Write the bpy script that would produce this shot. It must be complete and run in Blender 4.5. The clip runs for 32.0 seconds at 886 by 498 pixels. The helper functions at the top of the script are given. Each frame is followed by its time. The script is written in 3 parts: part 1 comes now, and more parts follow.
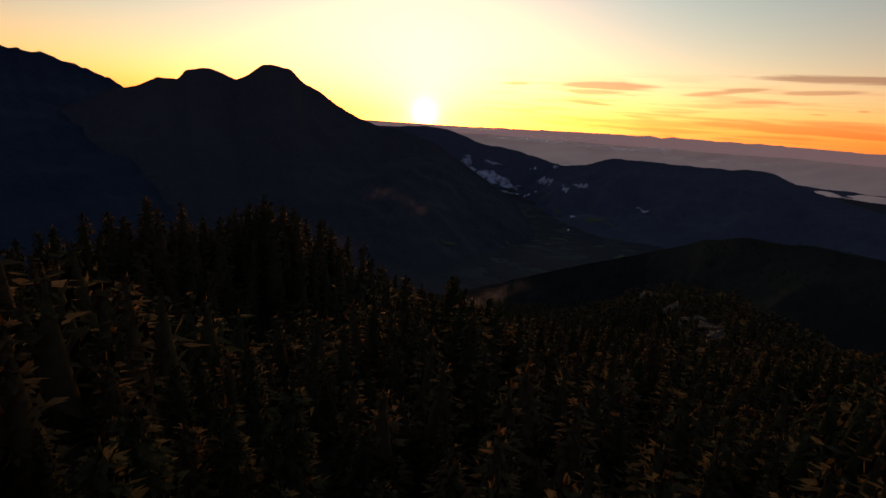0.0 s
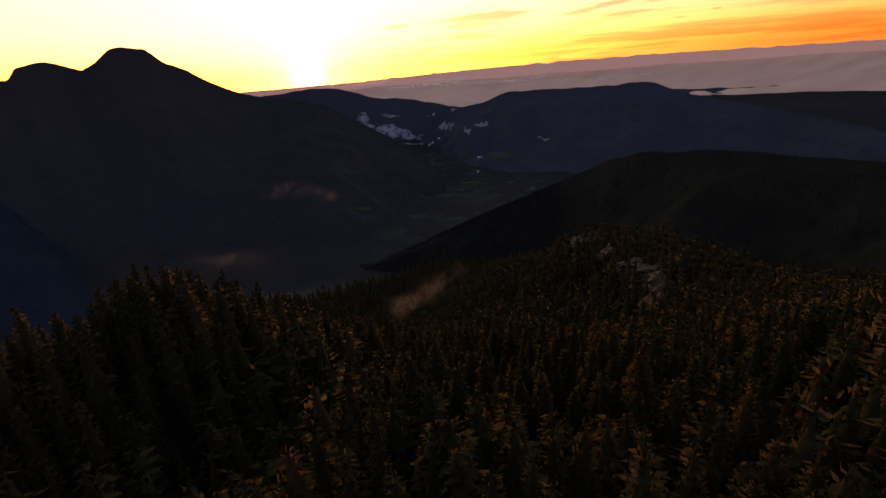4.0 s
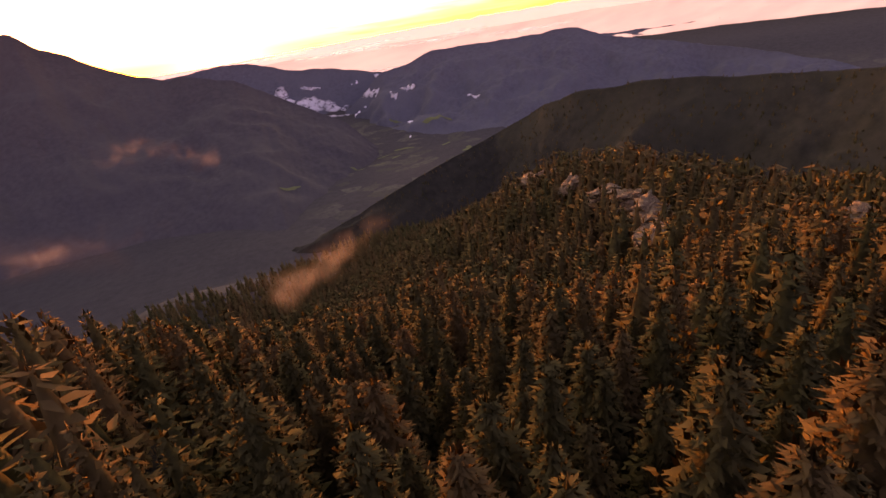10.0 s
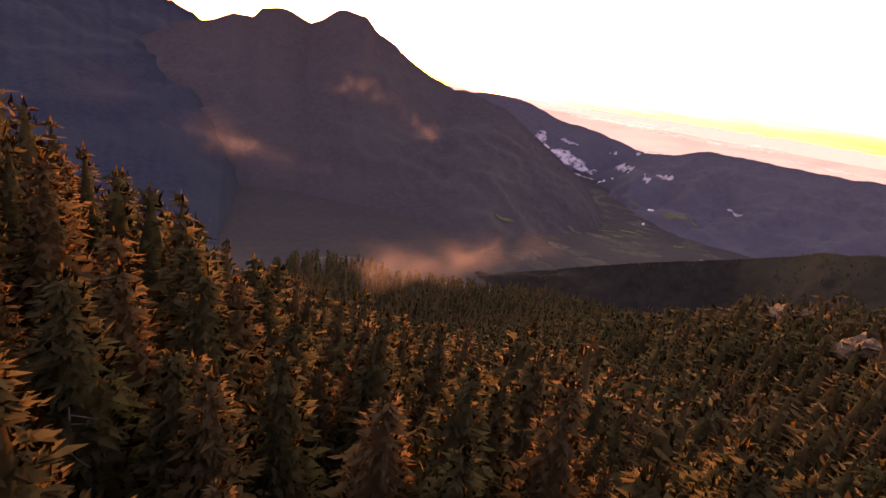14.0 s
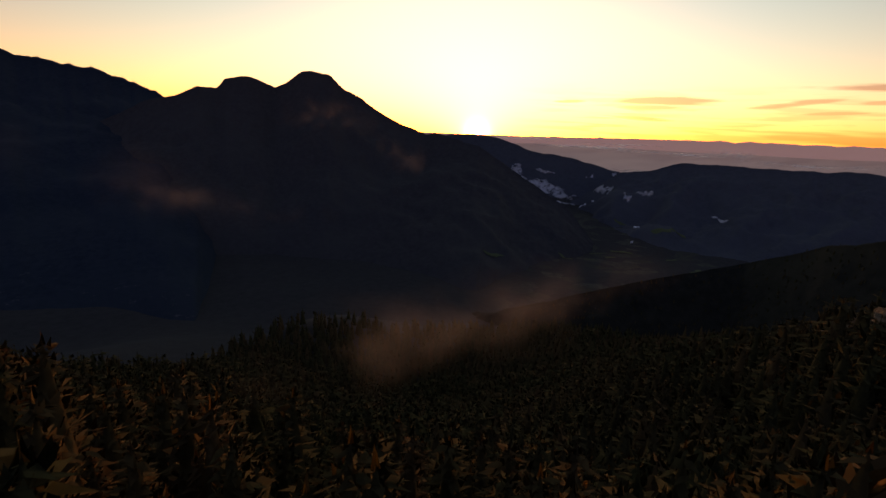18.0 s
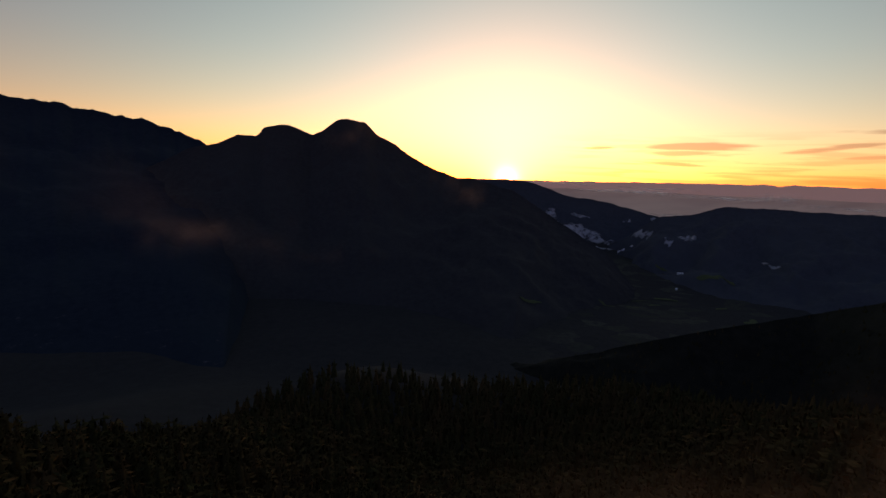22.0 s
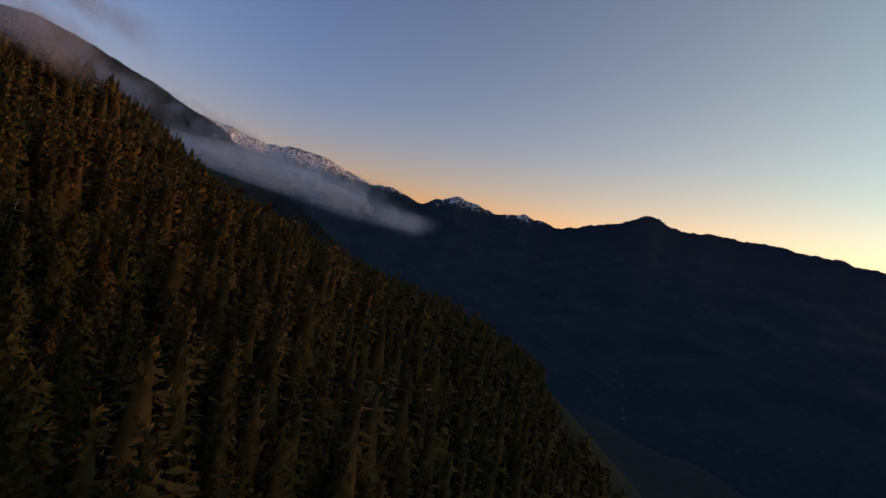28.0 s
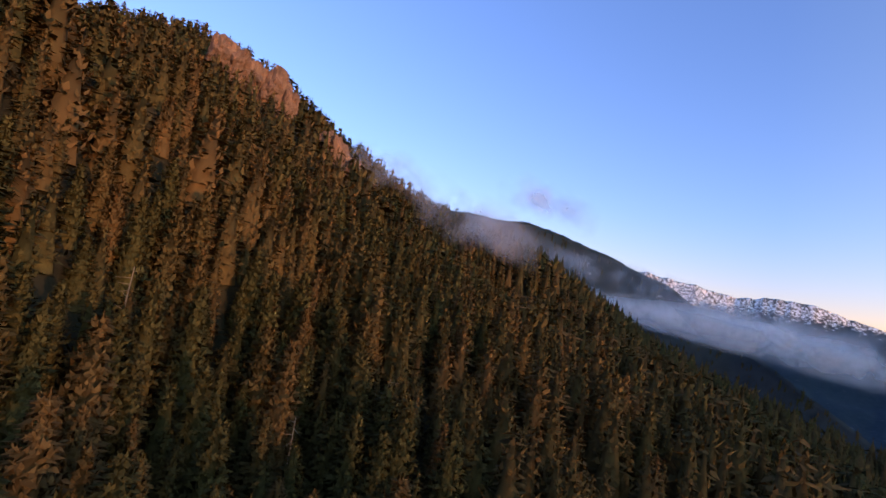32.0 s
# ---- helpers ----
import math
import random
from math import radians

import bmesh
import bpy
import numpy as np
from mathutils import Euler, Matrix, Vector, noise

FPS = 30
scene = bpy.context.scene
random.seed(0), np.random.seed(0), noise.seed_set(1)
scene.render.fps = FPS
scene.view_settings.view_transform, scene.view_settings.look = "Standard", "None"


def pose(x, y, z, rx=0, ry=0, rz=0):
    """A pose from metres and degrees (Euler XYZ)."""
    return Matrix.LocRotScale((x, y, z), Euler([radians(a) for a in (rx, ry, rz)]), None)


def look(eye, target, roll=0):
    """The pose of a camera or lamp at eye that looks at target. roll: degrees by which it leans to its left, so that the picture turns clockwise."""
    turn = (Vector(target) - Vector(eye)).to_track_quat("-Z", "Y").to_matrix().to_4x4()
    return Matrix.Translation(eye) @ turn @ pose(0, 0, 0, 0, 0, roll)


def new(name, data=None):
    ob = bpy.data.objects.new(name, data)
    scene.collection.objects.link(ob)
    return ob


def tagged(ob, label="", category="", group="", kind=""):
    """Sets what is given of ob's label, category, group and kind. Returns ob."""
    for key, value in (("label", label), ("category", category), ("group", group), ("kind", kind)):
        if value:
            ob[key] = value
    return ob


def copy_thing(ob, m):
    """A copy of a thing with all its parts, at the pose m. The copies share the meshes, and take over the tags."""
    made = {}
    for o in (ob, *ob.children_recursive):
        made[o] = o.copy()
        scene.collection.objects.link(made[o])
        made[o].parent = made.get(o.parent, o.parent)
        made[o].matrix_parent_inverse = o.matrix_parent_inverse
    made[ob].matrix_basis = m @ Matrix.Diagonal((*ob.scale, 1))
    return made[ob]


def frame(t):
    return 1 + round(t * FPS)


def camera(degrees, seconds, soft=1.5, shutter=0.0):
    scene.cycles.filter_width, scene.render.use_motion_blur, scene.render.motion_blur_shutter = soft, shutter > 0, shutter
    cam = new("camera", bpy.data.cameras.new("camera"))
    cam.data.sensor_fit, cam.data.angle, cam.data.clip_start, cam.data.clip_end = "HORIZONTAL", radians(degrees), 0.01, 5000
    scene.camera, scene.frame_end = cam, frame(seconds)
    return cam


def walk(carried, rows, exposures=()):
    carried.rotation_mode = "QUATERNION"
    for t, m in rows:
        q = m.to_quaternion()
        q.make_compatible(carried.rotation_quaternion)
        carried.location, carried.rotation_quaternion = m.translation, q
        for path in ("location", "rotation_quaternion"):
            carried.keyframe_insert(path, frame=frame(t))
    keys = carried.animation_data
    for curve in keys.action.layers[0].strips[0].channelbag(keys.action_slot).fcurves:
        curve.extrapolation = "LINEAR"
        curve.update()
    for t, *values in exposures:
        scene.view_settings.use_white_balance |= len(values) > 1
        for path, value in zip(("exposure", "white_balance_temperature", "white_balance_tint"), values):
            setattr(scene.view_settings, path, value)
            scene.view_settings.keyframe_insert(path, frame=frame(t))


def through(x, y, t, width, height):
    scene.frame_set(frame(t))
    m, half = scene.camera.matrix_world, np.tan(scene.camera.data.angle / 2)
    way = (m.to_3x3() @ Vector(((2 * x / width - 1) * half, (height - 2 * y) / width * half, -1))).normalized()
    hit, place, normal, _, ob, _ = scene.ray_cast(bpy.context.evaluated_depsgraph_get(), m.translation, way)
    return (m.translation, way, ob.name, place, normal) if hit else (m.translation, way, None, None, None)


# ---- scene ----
# ================= camera =================
LENS = 84.0
cam = camera(LENS, 32.0, soft=1.5, shutter=0.15)

# seconds, x, y, z, heading to the left of the sun, pitch, lean
PATH = (
    (0.0, -0.29, -43.72, -16.24, -3.14, -15.24, 4.05),
    (0.5, -0.52, -37.84, -12.78, -3.45, -15.89, 3.63),
    (1.0, -0.75, -32.05, -9.38, -4.29, -16.51, 2.81),
    (1.5, -0.98, -26.44, -6.13, -6.18, -17.18, 1.03),
    (2.0, -1.19, -21.04, -3.10, -8.39, -18.14, -0.89),
    (2.5, -1.33, -15.83, -0.39, -10.07, -18.66, -2.27),
    (4.5, 0.00, -0.00, -0.00, -14.41, -21.73, -6.08),
    (5.0, 2.21, 7.07, -3.31, -16.47, -22.87, -8.24),
    (5.5, 4.36, 14.51, -6.59, -18.37, -23.95, -10.33),
    (6.0, 6.57, 21.69, -10.60, -19.60, -24.44, -11.19),
    (6.5, 9.01, 28.88, -15.09, -20.36, -24.75, -11.60),
    (7.0, 12.02, 35.97, -19.94, -20.66, -24.91, -11.90),
    (7.5, 15.21, 43.12, -24.95, -21.03, -25.13, -12.36),
    (8.0, 18.52, 50.38, -30.06, -21.40, -25.52, -12.46),
    (8.5, 22.08, 57.48, -35.47, -21.55, -25.61, -12.62),
    (9.0, 25.90, 64.58, -41.04, -21.38, -25.50, -12.26),
    (9.5, 30.09, 71.93, -46.45, -20.74, -25.23, -11.35),
    (10.0, 34.66, 79.23, -51.50, -19.17, -24.74, -9.49),
    (10.5, 38.85, 85.79, -56.55, -17.27, -24.35, -7.40),
    (11.0, 42.77, 92.60, -60.89, -16.03, -24.28, -6.35),
    (11.5, 46.27, 99.67, -65.29, -14.21, -24.23, -4.49),
    (12.0, 49.65, 106.58, -69.61, -10.39, -23.92, -1.22),
    (12.5, 52.60, 113.94, -74.19, -5.78, -23.47, 2.80),
    (13.0, 55.01, 121.34, -78.19, -1.18, -22.56, 6.48),
    (13.5, 56.74, 129.10, -82.10, 2.24, -20.74, 9.00),
    (14.0, 57.82, 136.72, -86.45, 4.20, -18.60, 9.86),
    (14.5, 58.54, 144.55, -89.87, 5.09, -17.54, 10.37),
    (16.5, 50.77, 170.85, -98.88, 6.08, -14.52, 7.00),
    (17.0, 48.75, 177.86, -100.94, 5.57, -14.64, 5.71),
    (17.5, 46.50, 185.04, -103.19, 4.48, -14.33, 4.32),
    (18.0, 44.19, 192.19, -105.54, 3.18, -13.39, 2.72),
    (18.5, 42.07, 199.09, -107.73, 1.48, -12.46, 1.02),
    (19.0, 39.69, 206.09, -109.80, -0.69, -11.87, -1.16),
    (19.5, 37.43, 212.74, -111.53, -2.69, -11.75, -2.84),
    (20.0, 34.98, 219.28, -112.88, -3.20, -10.87, -2.96),
    (20.5, 32.14, 225.79, -114.13, -1.41, -10.11, -1.41),
    (21.0, 28.95, 232.29, -115.31, 1.73, -9.52, 0.37),
    (21.5, 25.45, 238.81, -116.41, 4.49, -9.01, 1.52),
    (22.0, 21.75, 245.38, -117.45, 6.93, -8.30, 2.33),
    (22.5, 17.91, 251.96, -118.47, 8.22, -8.15, 2.71),
    (23.0, 13.99, 258.43, -119.46, 8.72, -8.28, 2.67),
    (23.5, 10.01, 264.61, -120.46, 10.85, -8.14, 2.76),
    (24.0, 5.97, 270.32, -121.49, 15.03, -7.51, 2.99),
    (24.5, 1.85, 275.55, -122.57, 21.16, -6.54, 3.40),
    (26.5, -15.83, 286.78, -128.02, 54.42, -2.98, 5.47),
    (27.0, -21.53, 291.50, -128.95, 64.36, -2.84, 7.67),
    (27.5, -27.29, 296.59, -129.77, 73.68, -2.43, 10.26),
    (28.0, -33.03, 302.12, -130.44, 82.96, -1.79, 12.74),
    (28.5, -38.61, 306.95, -130.62, 89.67, -1.11, 13.75),
    (29.0, -44.10, 310.61, -130.30, 94.98, -0.34, 14.20),
    (29.5, -49.60, 313.10, -129.66, 100.78, 0.58, 14.46),
    (30.0, -55.19, 314.46, -128.78, 107.81, 1.78, 14.46),
    (30.5, -60.72, 314.48, -127.50, 115.98, 3.14, 14.03),
    (31.0, -66.01, 313.76, -126.06, 124.08, 4.47, 12.80),
    (31.5, -70.90, 312.61, -124.52, 130.74, 5.26, 11.16),
    (32.0, -75.33, 311.02, -122.88, 136.00, 5.74, 9.95),
)
# seconds, stops, kelvin, tint
EXPOSURES = (
    (0.0, 0.15, 6700, 28), (2.5, 0.35, 6900, 30), (6.0, 1.85, 9400, 52), (9.0, 3.2, 11200, 68), (14.5, 3.4, 10900, 68), (17.0, 0.8, 7600, 34), (24.5, 0.05, 6800, 29), (27.0, 0.5, 6600, 23), (28.0, 1.0, 6300, 17), (32.0, 2.2, 5300, 16),
)
walk(cam, [(t, pose(x, y, z) @ pose(0, 0, 0, 0, 0, h) @ pose(0, 0, 0, 90 + p, 0, 0) @ pose(0, 0, 0, 0, 0, r))
           for t, x, y, z, h, p, r in PATH], EXPOSURES)
scene.cycles.transparent_max_bounces = 24

# ================= sky and sun =================
SUN_EL, SUN_AZ = 0.7, 0.0


def node(nt, kind, **values):
    n = nt.nodes.new(kind)
    for key, value in values.items():
        if key == "op":
            n.operation = value
        else:
            n.inputs[int(key[1:])].default_value = value
    return n


def wire(nt, a, b, i=0, o=0):
    nt.links.new(a.outputs[o], b.inputs[i])
    return b


def maths(nt, op, a, b=None):
    """A Math node on outputs or numbers."""
    n = nt.nodes.new("ShaderNodeMath")
    n.operation = op
    for i, v in enumerate((a, b)):
        if v is None:
            continue
        if isinstance(v, (int, float)):
            n.inputs[i].default_value = v
        else:
            nt.links.new(v, n.inputs[i])
    return n.outputs[0]


def ramp(nt, src, stops, interp='LINEAR'):
    n = nt.nodes.new("ShaderNodeValToRGB")
    n.color_ramp.interpolation = interp
    el = n.color_ramp.elements
    while len(el) < len(stops):
        el.new(0.5)
    for e, (p, c) in zip(el, stops):
        e.position = p
        e.color = (c, c, c, 1) if isinstance(c, (int, float)) else (*c, 1)
    nt.links.new(src, n.inputs[0])
    return n.outputs[0]


def mix(nt, fac, a, b, kind='MIX'):
    n = nt.nodes.new("ShaderNodeMix")
    n.data_type, n.blend_type = 'RGBA', kind
    for i, v in ((0, fac), (6, a), (7, b)):
        if isinstance(v, (int, float)):
            n.inputs[i].default_value = v
        elif isinstance(v, tuple):
            n.inputs[i].default_value = (*v, 1)
        else:
            nt.links.new(v, n.inputs[i])
    return n.outputs[2]


world = bpy.data.worlds.new("sky")
scene.world = world
world.use_nodes = True
nt = world.node_tree
back = nt.nodes["Background"]
sky = nt.nodes.new("ShaderNodeTexSky")
sky.sky_type, sky.sun_disc = 'NISHITA', False
sky.sun_elevation, sky.sun_rotation = radians(SUN_EL + .8), radians(SUN_AZ)
sky.altitude, sky.air_density, sky.dust_density, sky.ozone_density = 900, 1.0, 0.9, 3.0
way = nt.nodes.new("ShaderNodeTexCoord").outputs["Generated"]
sep = nt.nodes.new("ShaderNodeSeparateXYZ")
nt.links.new(way, sep.inputs[0])
wx, wy, wz = sep.outputs
# the glare of air round the low sun
dot = nt.nodes.new("ShaderNodeVectorMath")
dot.operation = 'DOT_PRODUCT'
nt.links.new(way, dot.inputs[0])
dot.inputs[1].default_value = Vector((0, math.cos(radians(0.05)), math.sin(radians(0.05))))
facing = maths(nt, 'MAXIMUM', dot.outputs["Value"], 0.0)
disc = maths(nt, 'ADD', maths(nt, 'MULTIPLY', maths(nt, 'POWER', facing, 5000.0), 16.0), maths(nt, 'MULTIPLY', maths(nt, 'POWER', facing, 900.0), 2.4))
near = maths(nt, 'MULTIPLY', maths(nt, 'POWER', facing, 200.0), 2.2)
wide = maths(nt, 'MULTIPLY', maths(nt, 'ADD', maths(nt, 'MULTIPLY', maths(nt, 'POWER', facing, 16.0), .46), maths(nt, 'MULTIPLY', maths(nt, 'POWER', facing, 5.0), .22)), 1.0)
glow = mix(nt, 1.0, mix(nt, 1.0, (1, .86, .45), disc, 'MULTIPLY'), mix(nt, 1.0, (1, .80, .30), near, 'MULTIPLY'), 'ADD')
glow = mix(nt, 1.0, glow, mix(nt, 1.0, (.80, 1.0, 1.05), wide, 'MULTIPLY'), 'ADD')
glow = mix(nt, 1.0, glow, mix(nt, 1.0, (.0, .9, .4), maths(nt, 'ADD', maths(nt, 'MULTIPLY', maths(nt, 'POWER', facing, 8.0), .42), maths(nt, 'MULTIPLY', maths(nt, 'POWER', facing, 3.0), .50)), 'MULTIPLY'), 'ADD')
# thin streaks of cloud over the sea
stretch = nt.nodes.new("ShaderNodeMapping")
stretch.inputs["Scale"].default_value = (5.0, 3.0, 75.0)
stretch.inputs["Rotation"].default_value = (0, radians(2.5), 0)
nt.links.new(way, stretch.inputs[0])
cl = nt.nodes.new("ShaderNodeTexNoise")
cl.inputs["Scale"].default_value, cl.inputs["Detail"].default_value, cl.inputs["Distortion"].default_value = 1.6, 7.0, 0.4
nt.links.new(stretch.outputs[0], cl.inputs[0])
streak = ramp(nt, cl.outputs[0], [(.48, 0), (.60, 1)])
band = ramp(nt, wz, [(.0, 1), (.03, 1), (.075, .55), (.105, 0)])
side = ramp(nt, maths(nt, 'DIVIDE', wx, maths(nt, 'MAXIMUM', wy, 0.05)), [(.06, 0), (.22, 1), (1.0, 1)])
ahead = ramp(nt, wy, [(.3, 0), (.55, 1)])
veil = maths(nt, 'MULTIPLY', maths(nt, 'MULTIPLY', maths(nt, 'MULTIPLY', streak, band), maths(nt, 'MULTIPLY', side, ahead)), .55)
# single clouds: heading and height in degrees, half-length, half-thickness, slope, darkness
turnwise = maths(nt, 'MULTIPLY', maths(nt, 'ARCTAN2', wx, wy), 57.3)
height = maths(nt, 'MULTIPLY', maths(nt, 'ARCSINE', wz), 57.3)
fray = maths(nt, 'MULTIPLY', maths(nt, 'SUBTRACT', cl.outputs[0], .5), 2.6)
for ca, ce, la, le, tilt, dark in ((40.5, 5.25, 10.5, .42, -.015, .95), (9.9, 3.83, 2.1, .20, .04, .95), (20.0, 4.1, 5.6, .50, .02, .95), (18.0, 3.45, 4.0, .34, .03, .8), (17.5, 2.3, 3.6, .26, -.04, .85),
                                   (30.4, 3.95, 4.4, .32, .117, .85), (38.5, 4.2, 3.8, .30, .057, .75), (33.6, 3.15, 3.0, .18, .04, .75), (38.3, 2.28, 1.1, .13, 0, .75), (41.5, 2.72, .6, .11, 0, .7),
                                   (43.0, 1.0, 20.0, 1.05, 0, .75), (25.0, .6, 9.0, .5, .02, .5), (52.0, 4.6, 9.0, .5, 0, .6)):
    da = maths(nt, 'SUBTRACT', turnwise, ca)
    de = maths(nt, 'DIVIDE', maths(nt, 'SUBTRACT', maths(nt, 'SUBTRACT', height, ce), maths(nt, 'MULTIPLY', da, tilt)), le)
    da = maths(nt, 'DIVIDE', da, la)
    body = maths(nt, 'SUBTRACT', maths(nt, 'ADD', 1.0, fray), maths(nt, 'ADD', maths(nt, 'MULTIPLY', da, da), maths(nt, 'MULTIPLY', de, de)))
    veil = maths(nt, 'MAXIMUM', veil, maths(nt, 'MULTIPLY', maths(nt, 'MULTIPLY', ramp(nt, body, [(.1, 0), (.8, 1)]), ahead), dark))
tint = mix(nt, ramp(nt, maths(nt, 'ADD', maths(nt, 'MULTIPLY', wy, .5), .5), [(.40, 0), (.92, 1)]), (2.72, 1.58, 1.42), mix(nt, 1.0, ramp(nt, facing, [(.50, (.90, .405, .205)), (1.0, (.64, .425, .25))], 'EASE'), (6.0, 6.0, 6.0), 'MULTIPLY'))
skies = mix(nt, 1.0, sky.outputs[0], tint, 'MULTIPLY')
low = ramp(nt, wz, [(.0, 1), (.05, .8), (.22, 0)])
skies = mix(nt, low, skies, mix(nt, 1.0, skies, (1.15, .97, .85), 'MULTIPLY'))
skies = mix(nt, 1.0, skies, glow, 'ADD')
skies = mix(nt, maths(nt, 'MULTIPLY', veil, .85), skies, mix(nt, 1.0, skies, (.52, .37, .38), 'MULTIPLY'))
nt.links.new(skies, back.inputs[0])
back.inputs[1].default_value = 0.15

sun_data = bpy.data.lights.new("sun", 'SUN')
sun_data.energy, sun_data.angle, sun_data.color = 1.3, radians(1.2), (1.0, .44, .14)
sun = new("sun", sun_data)
sun.matrix_world = look((2000 * math.sin(radians(SUN_AZ)), 2000 * math.cos(radians(SUN_AZ)), 2000 * math.tan(radians(SUN_EL))), (0, 0, 0))


# ================= materials =================
def material(name, rough=.9, spec=.2):
    m = bpy.data.materials.new(name)
    m.use_nodes = True
    b = m.node_tree.nodes["Principled BSDF"]
    b.inputs["Roughness"].default_value = rough
    b.inputs["Specular IOR Level"].default_value = spec
    return m, m.node_tree, b


def noise_of(nt, scale, detail=5.0, coords="Object", stretch=None, rough=.55):
    c = nt.nodes.new("ShaderNodeTexCoord").outputs[coords]
    if stretch:
        mp = nt.nodes.new("ShaderNodeMapping")
        mp.inputs["Scale"].default_value = stretch
        nt.links.new(c, mp.inputs[0])
        c = mp.outputs[0]
    n = nt.nodes.new("ShaderNodeTexNoise")
    n.inputs["Scale"].default_value, n.inputs["Detail"].default_value = scale, detail
    n.inputs["Roughness"].default_value = rough
    nt.links.new(c, n.inputs[0])
    return n.outputs[0]


def bumped(nt, b, src, strength, distance):
    n = nt.nodes.new("ShaderNodeBump")
    n.inputs["Strength"].default_value, n.inputs["Distance"].default_value = strength, distance
    nt.links.new(src, n.inputs["Height"])
    nt.links.new(n.outputs[0], b.inputs["Normal"])


def needles(name, dark, light, dry, joined):
    """Conifer boughs: dark and light green with some drier, browner trees."""
    m, nt, b = material(name, .95, .02)
    if joined:
        tag = nt.nodes.new("ShaderNodeAttribute")
        tag.attribute_name = "tree"
        tree = tag.outputs["Fac"]
    else:
        tree = nt.nodes.new("ShaderNodeObjectInfo").outputs["Random"]
    grain = noise_of(nt, .55, 3)
    col = mix(nt, ramp(nt, grain, [(.3, 0), (.72, 1)]), dark, light)
    col = mix(nt, maths(nt, 'MULTIPLY', ramp(nt, tree, [(.55, 0), (1.0, 1)]), .75), col, dry)
    patch = noise_of(nt, .012, 3)
    col = mix(nt, ramp(nt, patch, [(.42, 0), (.7, .55)]), col, dry)
    nt.links.new(col, b.inputs["Base Color"])
    return m


NEEDLES = needles("needles", (.020, .022, .009), (.064, .058, .021), (.094, .056, .023), False)
NEEDLES_FOREST = needles("needles_forest", (.020, .022, .009), (.064, .058, .021), (.094, .056, .023), True)

BARK, nt, b = material("bark", .95)
nt.links.new(mix(nt, noise_of(nt, 3, 5, stretch=(1, 1, .2)), (.05, .035, .022), (.16, .12, .085)), b.inputs[0])
bumped(nt, b, noise_of(nt, 9, 4, stretch=(1, 1, .15)), .6, .05)
DEADWOOD, nt, b = material("deadwood", .9)
nt.links.new(mix(nt, noise_of(nt, 2.5, 5, stretch=(1, 1, .2)), (.07, .06, .05), (.17, .15, .13)), b.inputs[0])

SOIL, nt, b = material("forest_floor", .97, .1)
big = noise_of(nt, .004, 6)
col = mix(nt, ramp(nt, noise_of(nt, .12, 6), [(.3, 0), (.7, 1)]), (.009, .009, .006), (.026, .024, .014))
col = mix(nt, ramp(nt, big, [(.45, 0), (.6, .5)]), col, (.032, .028, .017))
pos = nt.nodes.new("ShaderNodeNewGeometry").outputs["Position"]
vor = nt.nodes.new("ShaderNodeTexVoronoi")
vor.inputs["Scale"].default_value = .012
warp = nt.nodes.new("ShaderNodeMapping")
warp.inputs["Scale"].default_value, warp.inputs["Rotation"].default_value = (1, 1.3, .01), (0, 0, .5)
nt.links.new(pos, warp.inputs[0])
nt.links.new(warp.outputs[0], vor.inputs[0])
plots = nt.nodes.new("ShaderNodeSeparateColor")
nt.links.new(vor.outputs["Color"], plots.inputs[0])
sp = nt.nodes.new("ShaderNodeSeparateXYZ")
nt.links.new(pos, sp.inputs[0])
flat = nt.nodes.new("ShaderNodeMapRange")
flat.inputs[1].default_value, flat.inputs[2].default_value = -500, -560
nt.links.new(sp.outputs[2], flat.inputs[0])
east = nt.nodes.new("ShaderNodeMapRange")
east.inputs[1].default_value, east.inputs[2].default_value = 60, 320
nt.links.new(sp.outputs[0], east.inputs[0])
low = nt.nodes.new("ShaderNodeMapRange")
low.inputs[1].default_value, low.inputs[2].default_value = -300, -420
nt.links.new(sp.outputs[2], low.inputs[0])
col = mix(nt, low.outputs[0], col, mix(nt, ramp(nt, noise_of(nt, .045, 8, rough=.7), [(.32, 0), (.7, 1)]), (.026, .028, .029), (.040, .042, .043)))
farm = maths(nt, 'MULTIPLY', east.outputs[0], maths(nt, 'MULTIPLY', maths(nt, 'MULTIPLY', ramp(nt, plots.outputs[0], [(.66, 0), (.69, 1)], 'CONSTANT'), flat.outputs[0]), ramp(nt, noise_of(nt, .05, 4), [(.35, .2), (.6, 1)])))
col = mix(nt, farm, col, mix(nt, plots.outputs[1], (.040, .046, .034), (.072, .074, .058)))
nt.links.new(col, b.inputs[0])
bumped(nt, b, noise_of(nt, .35, 5), .25, 1.2)


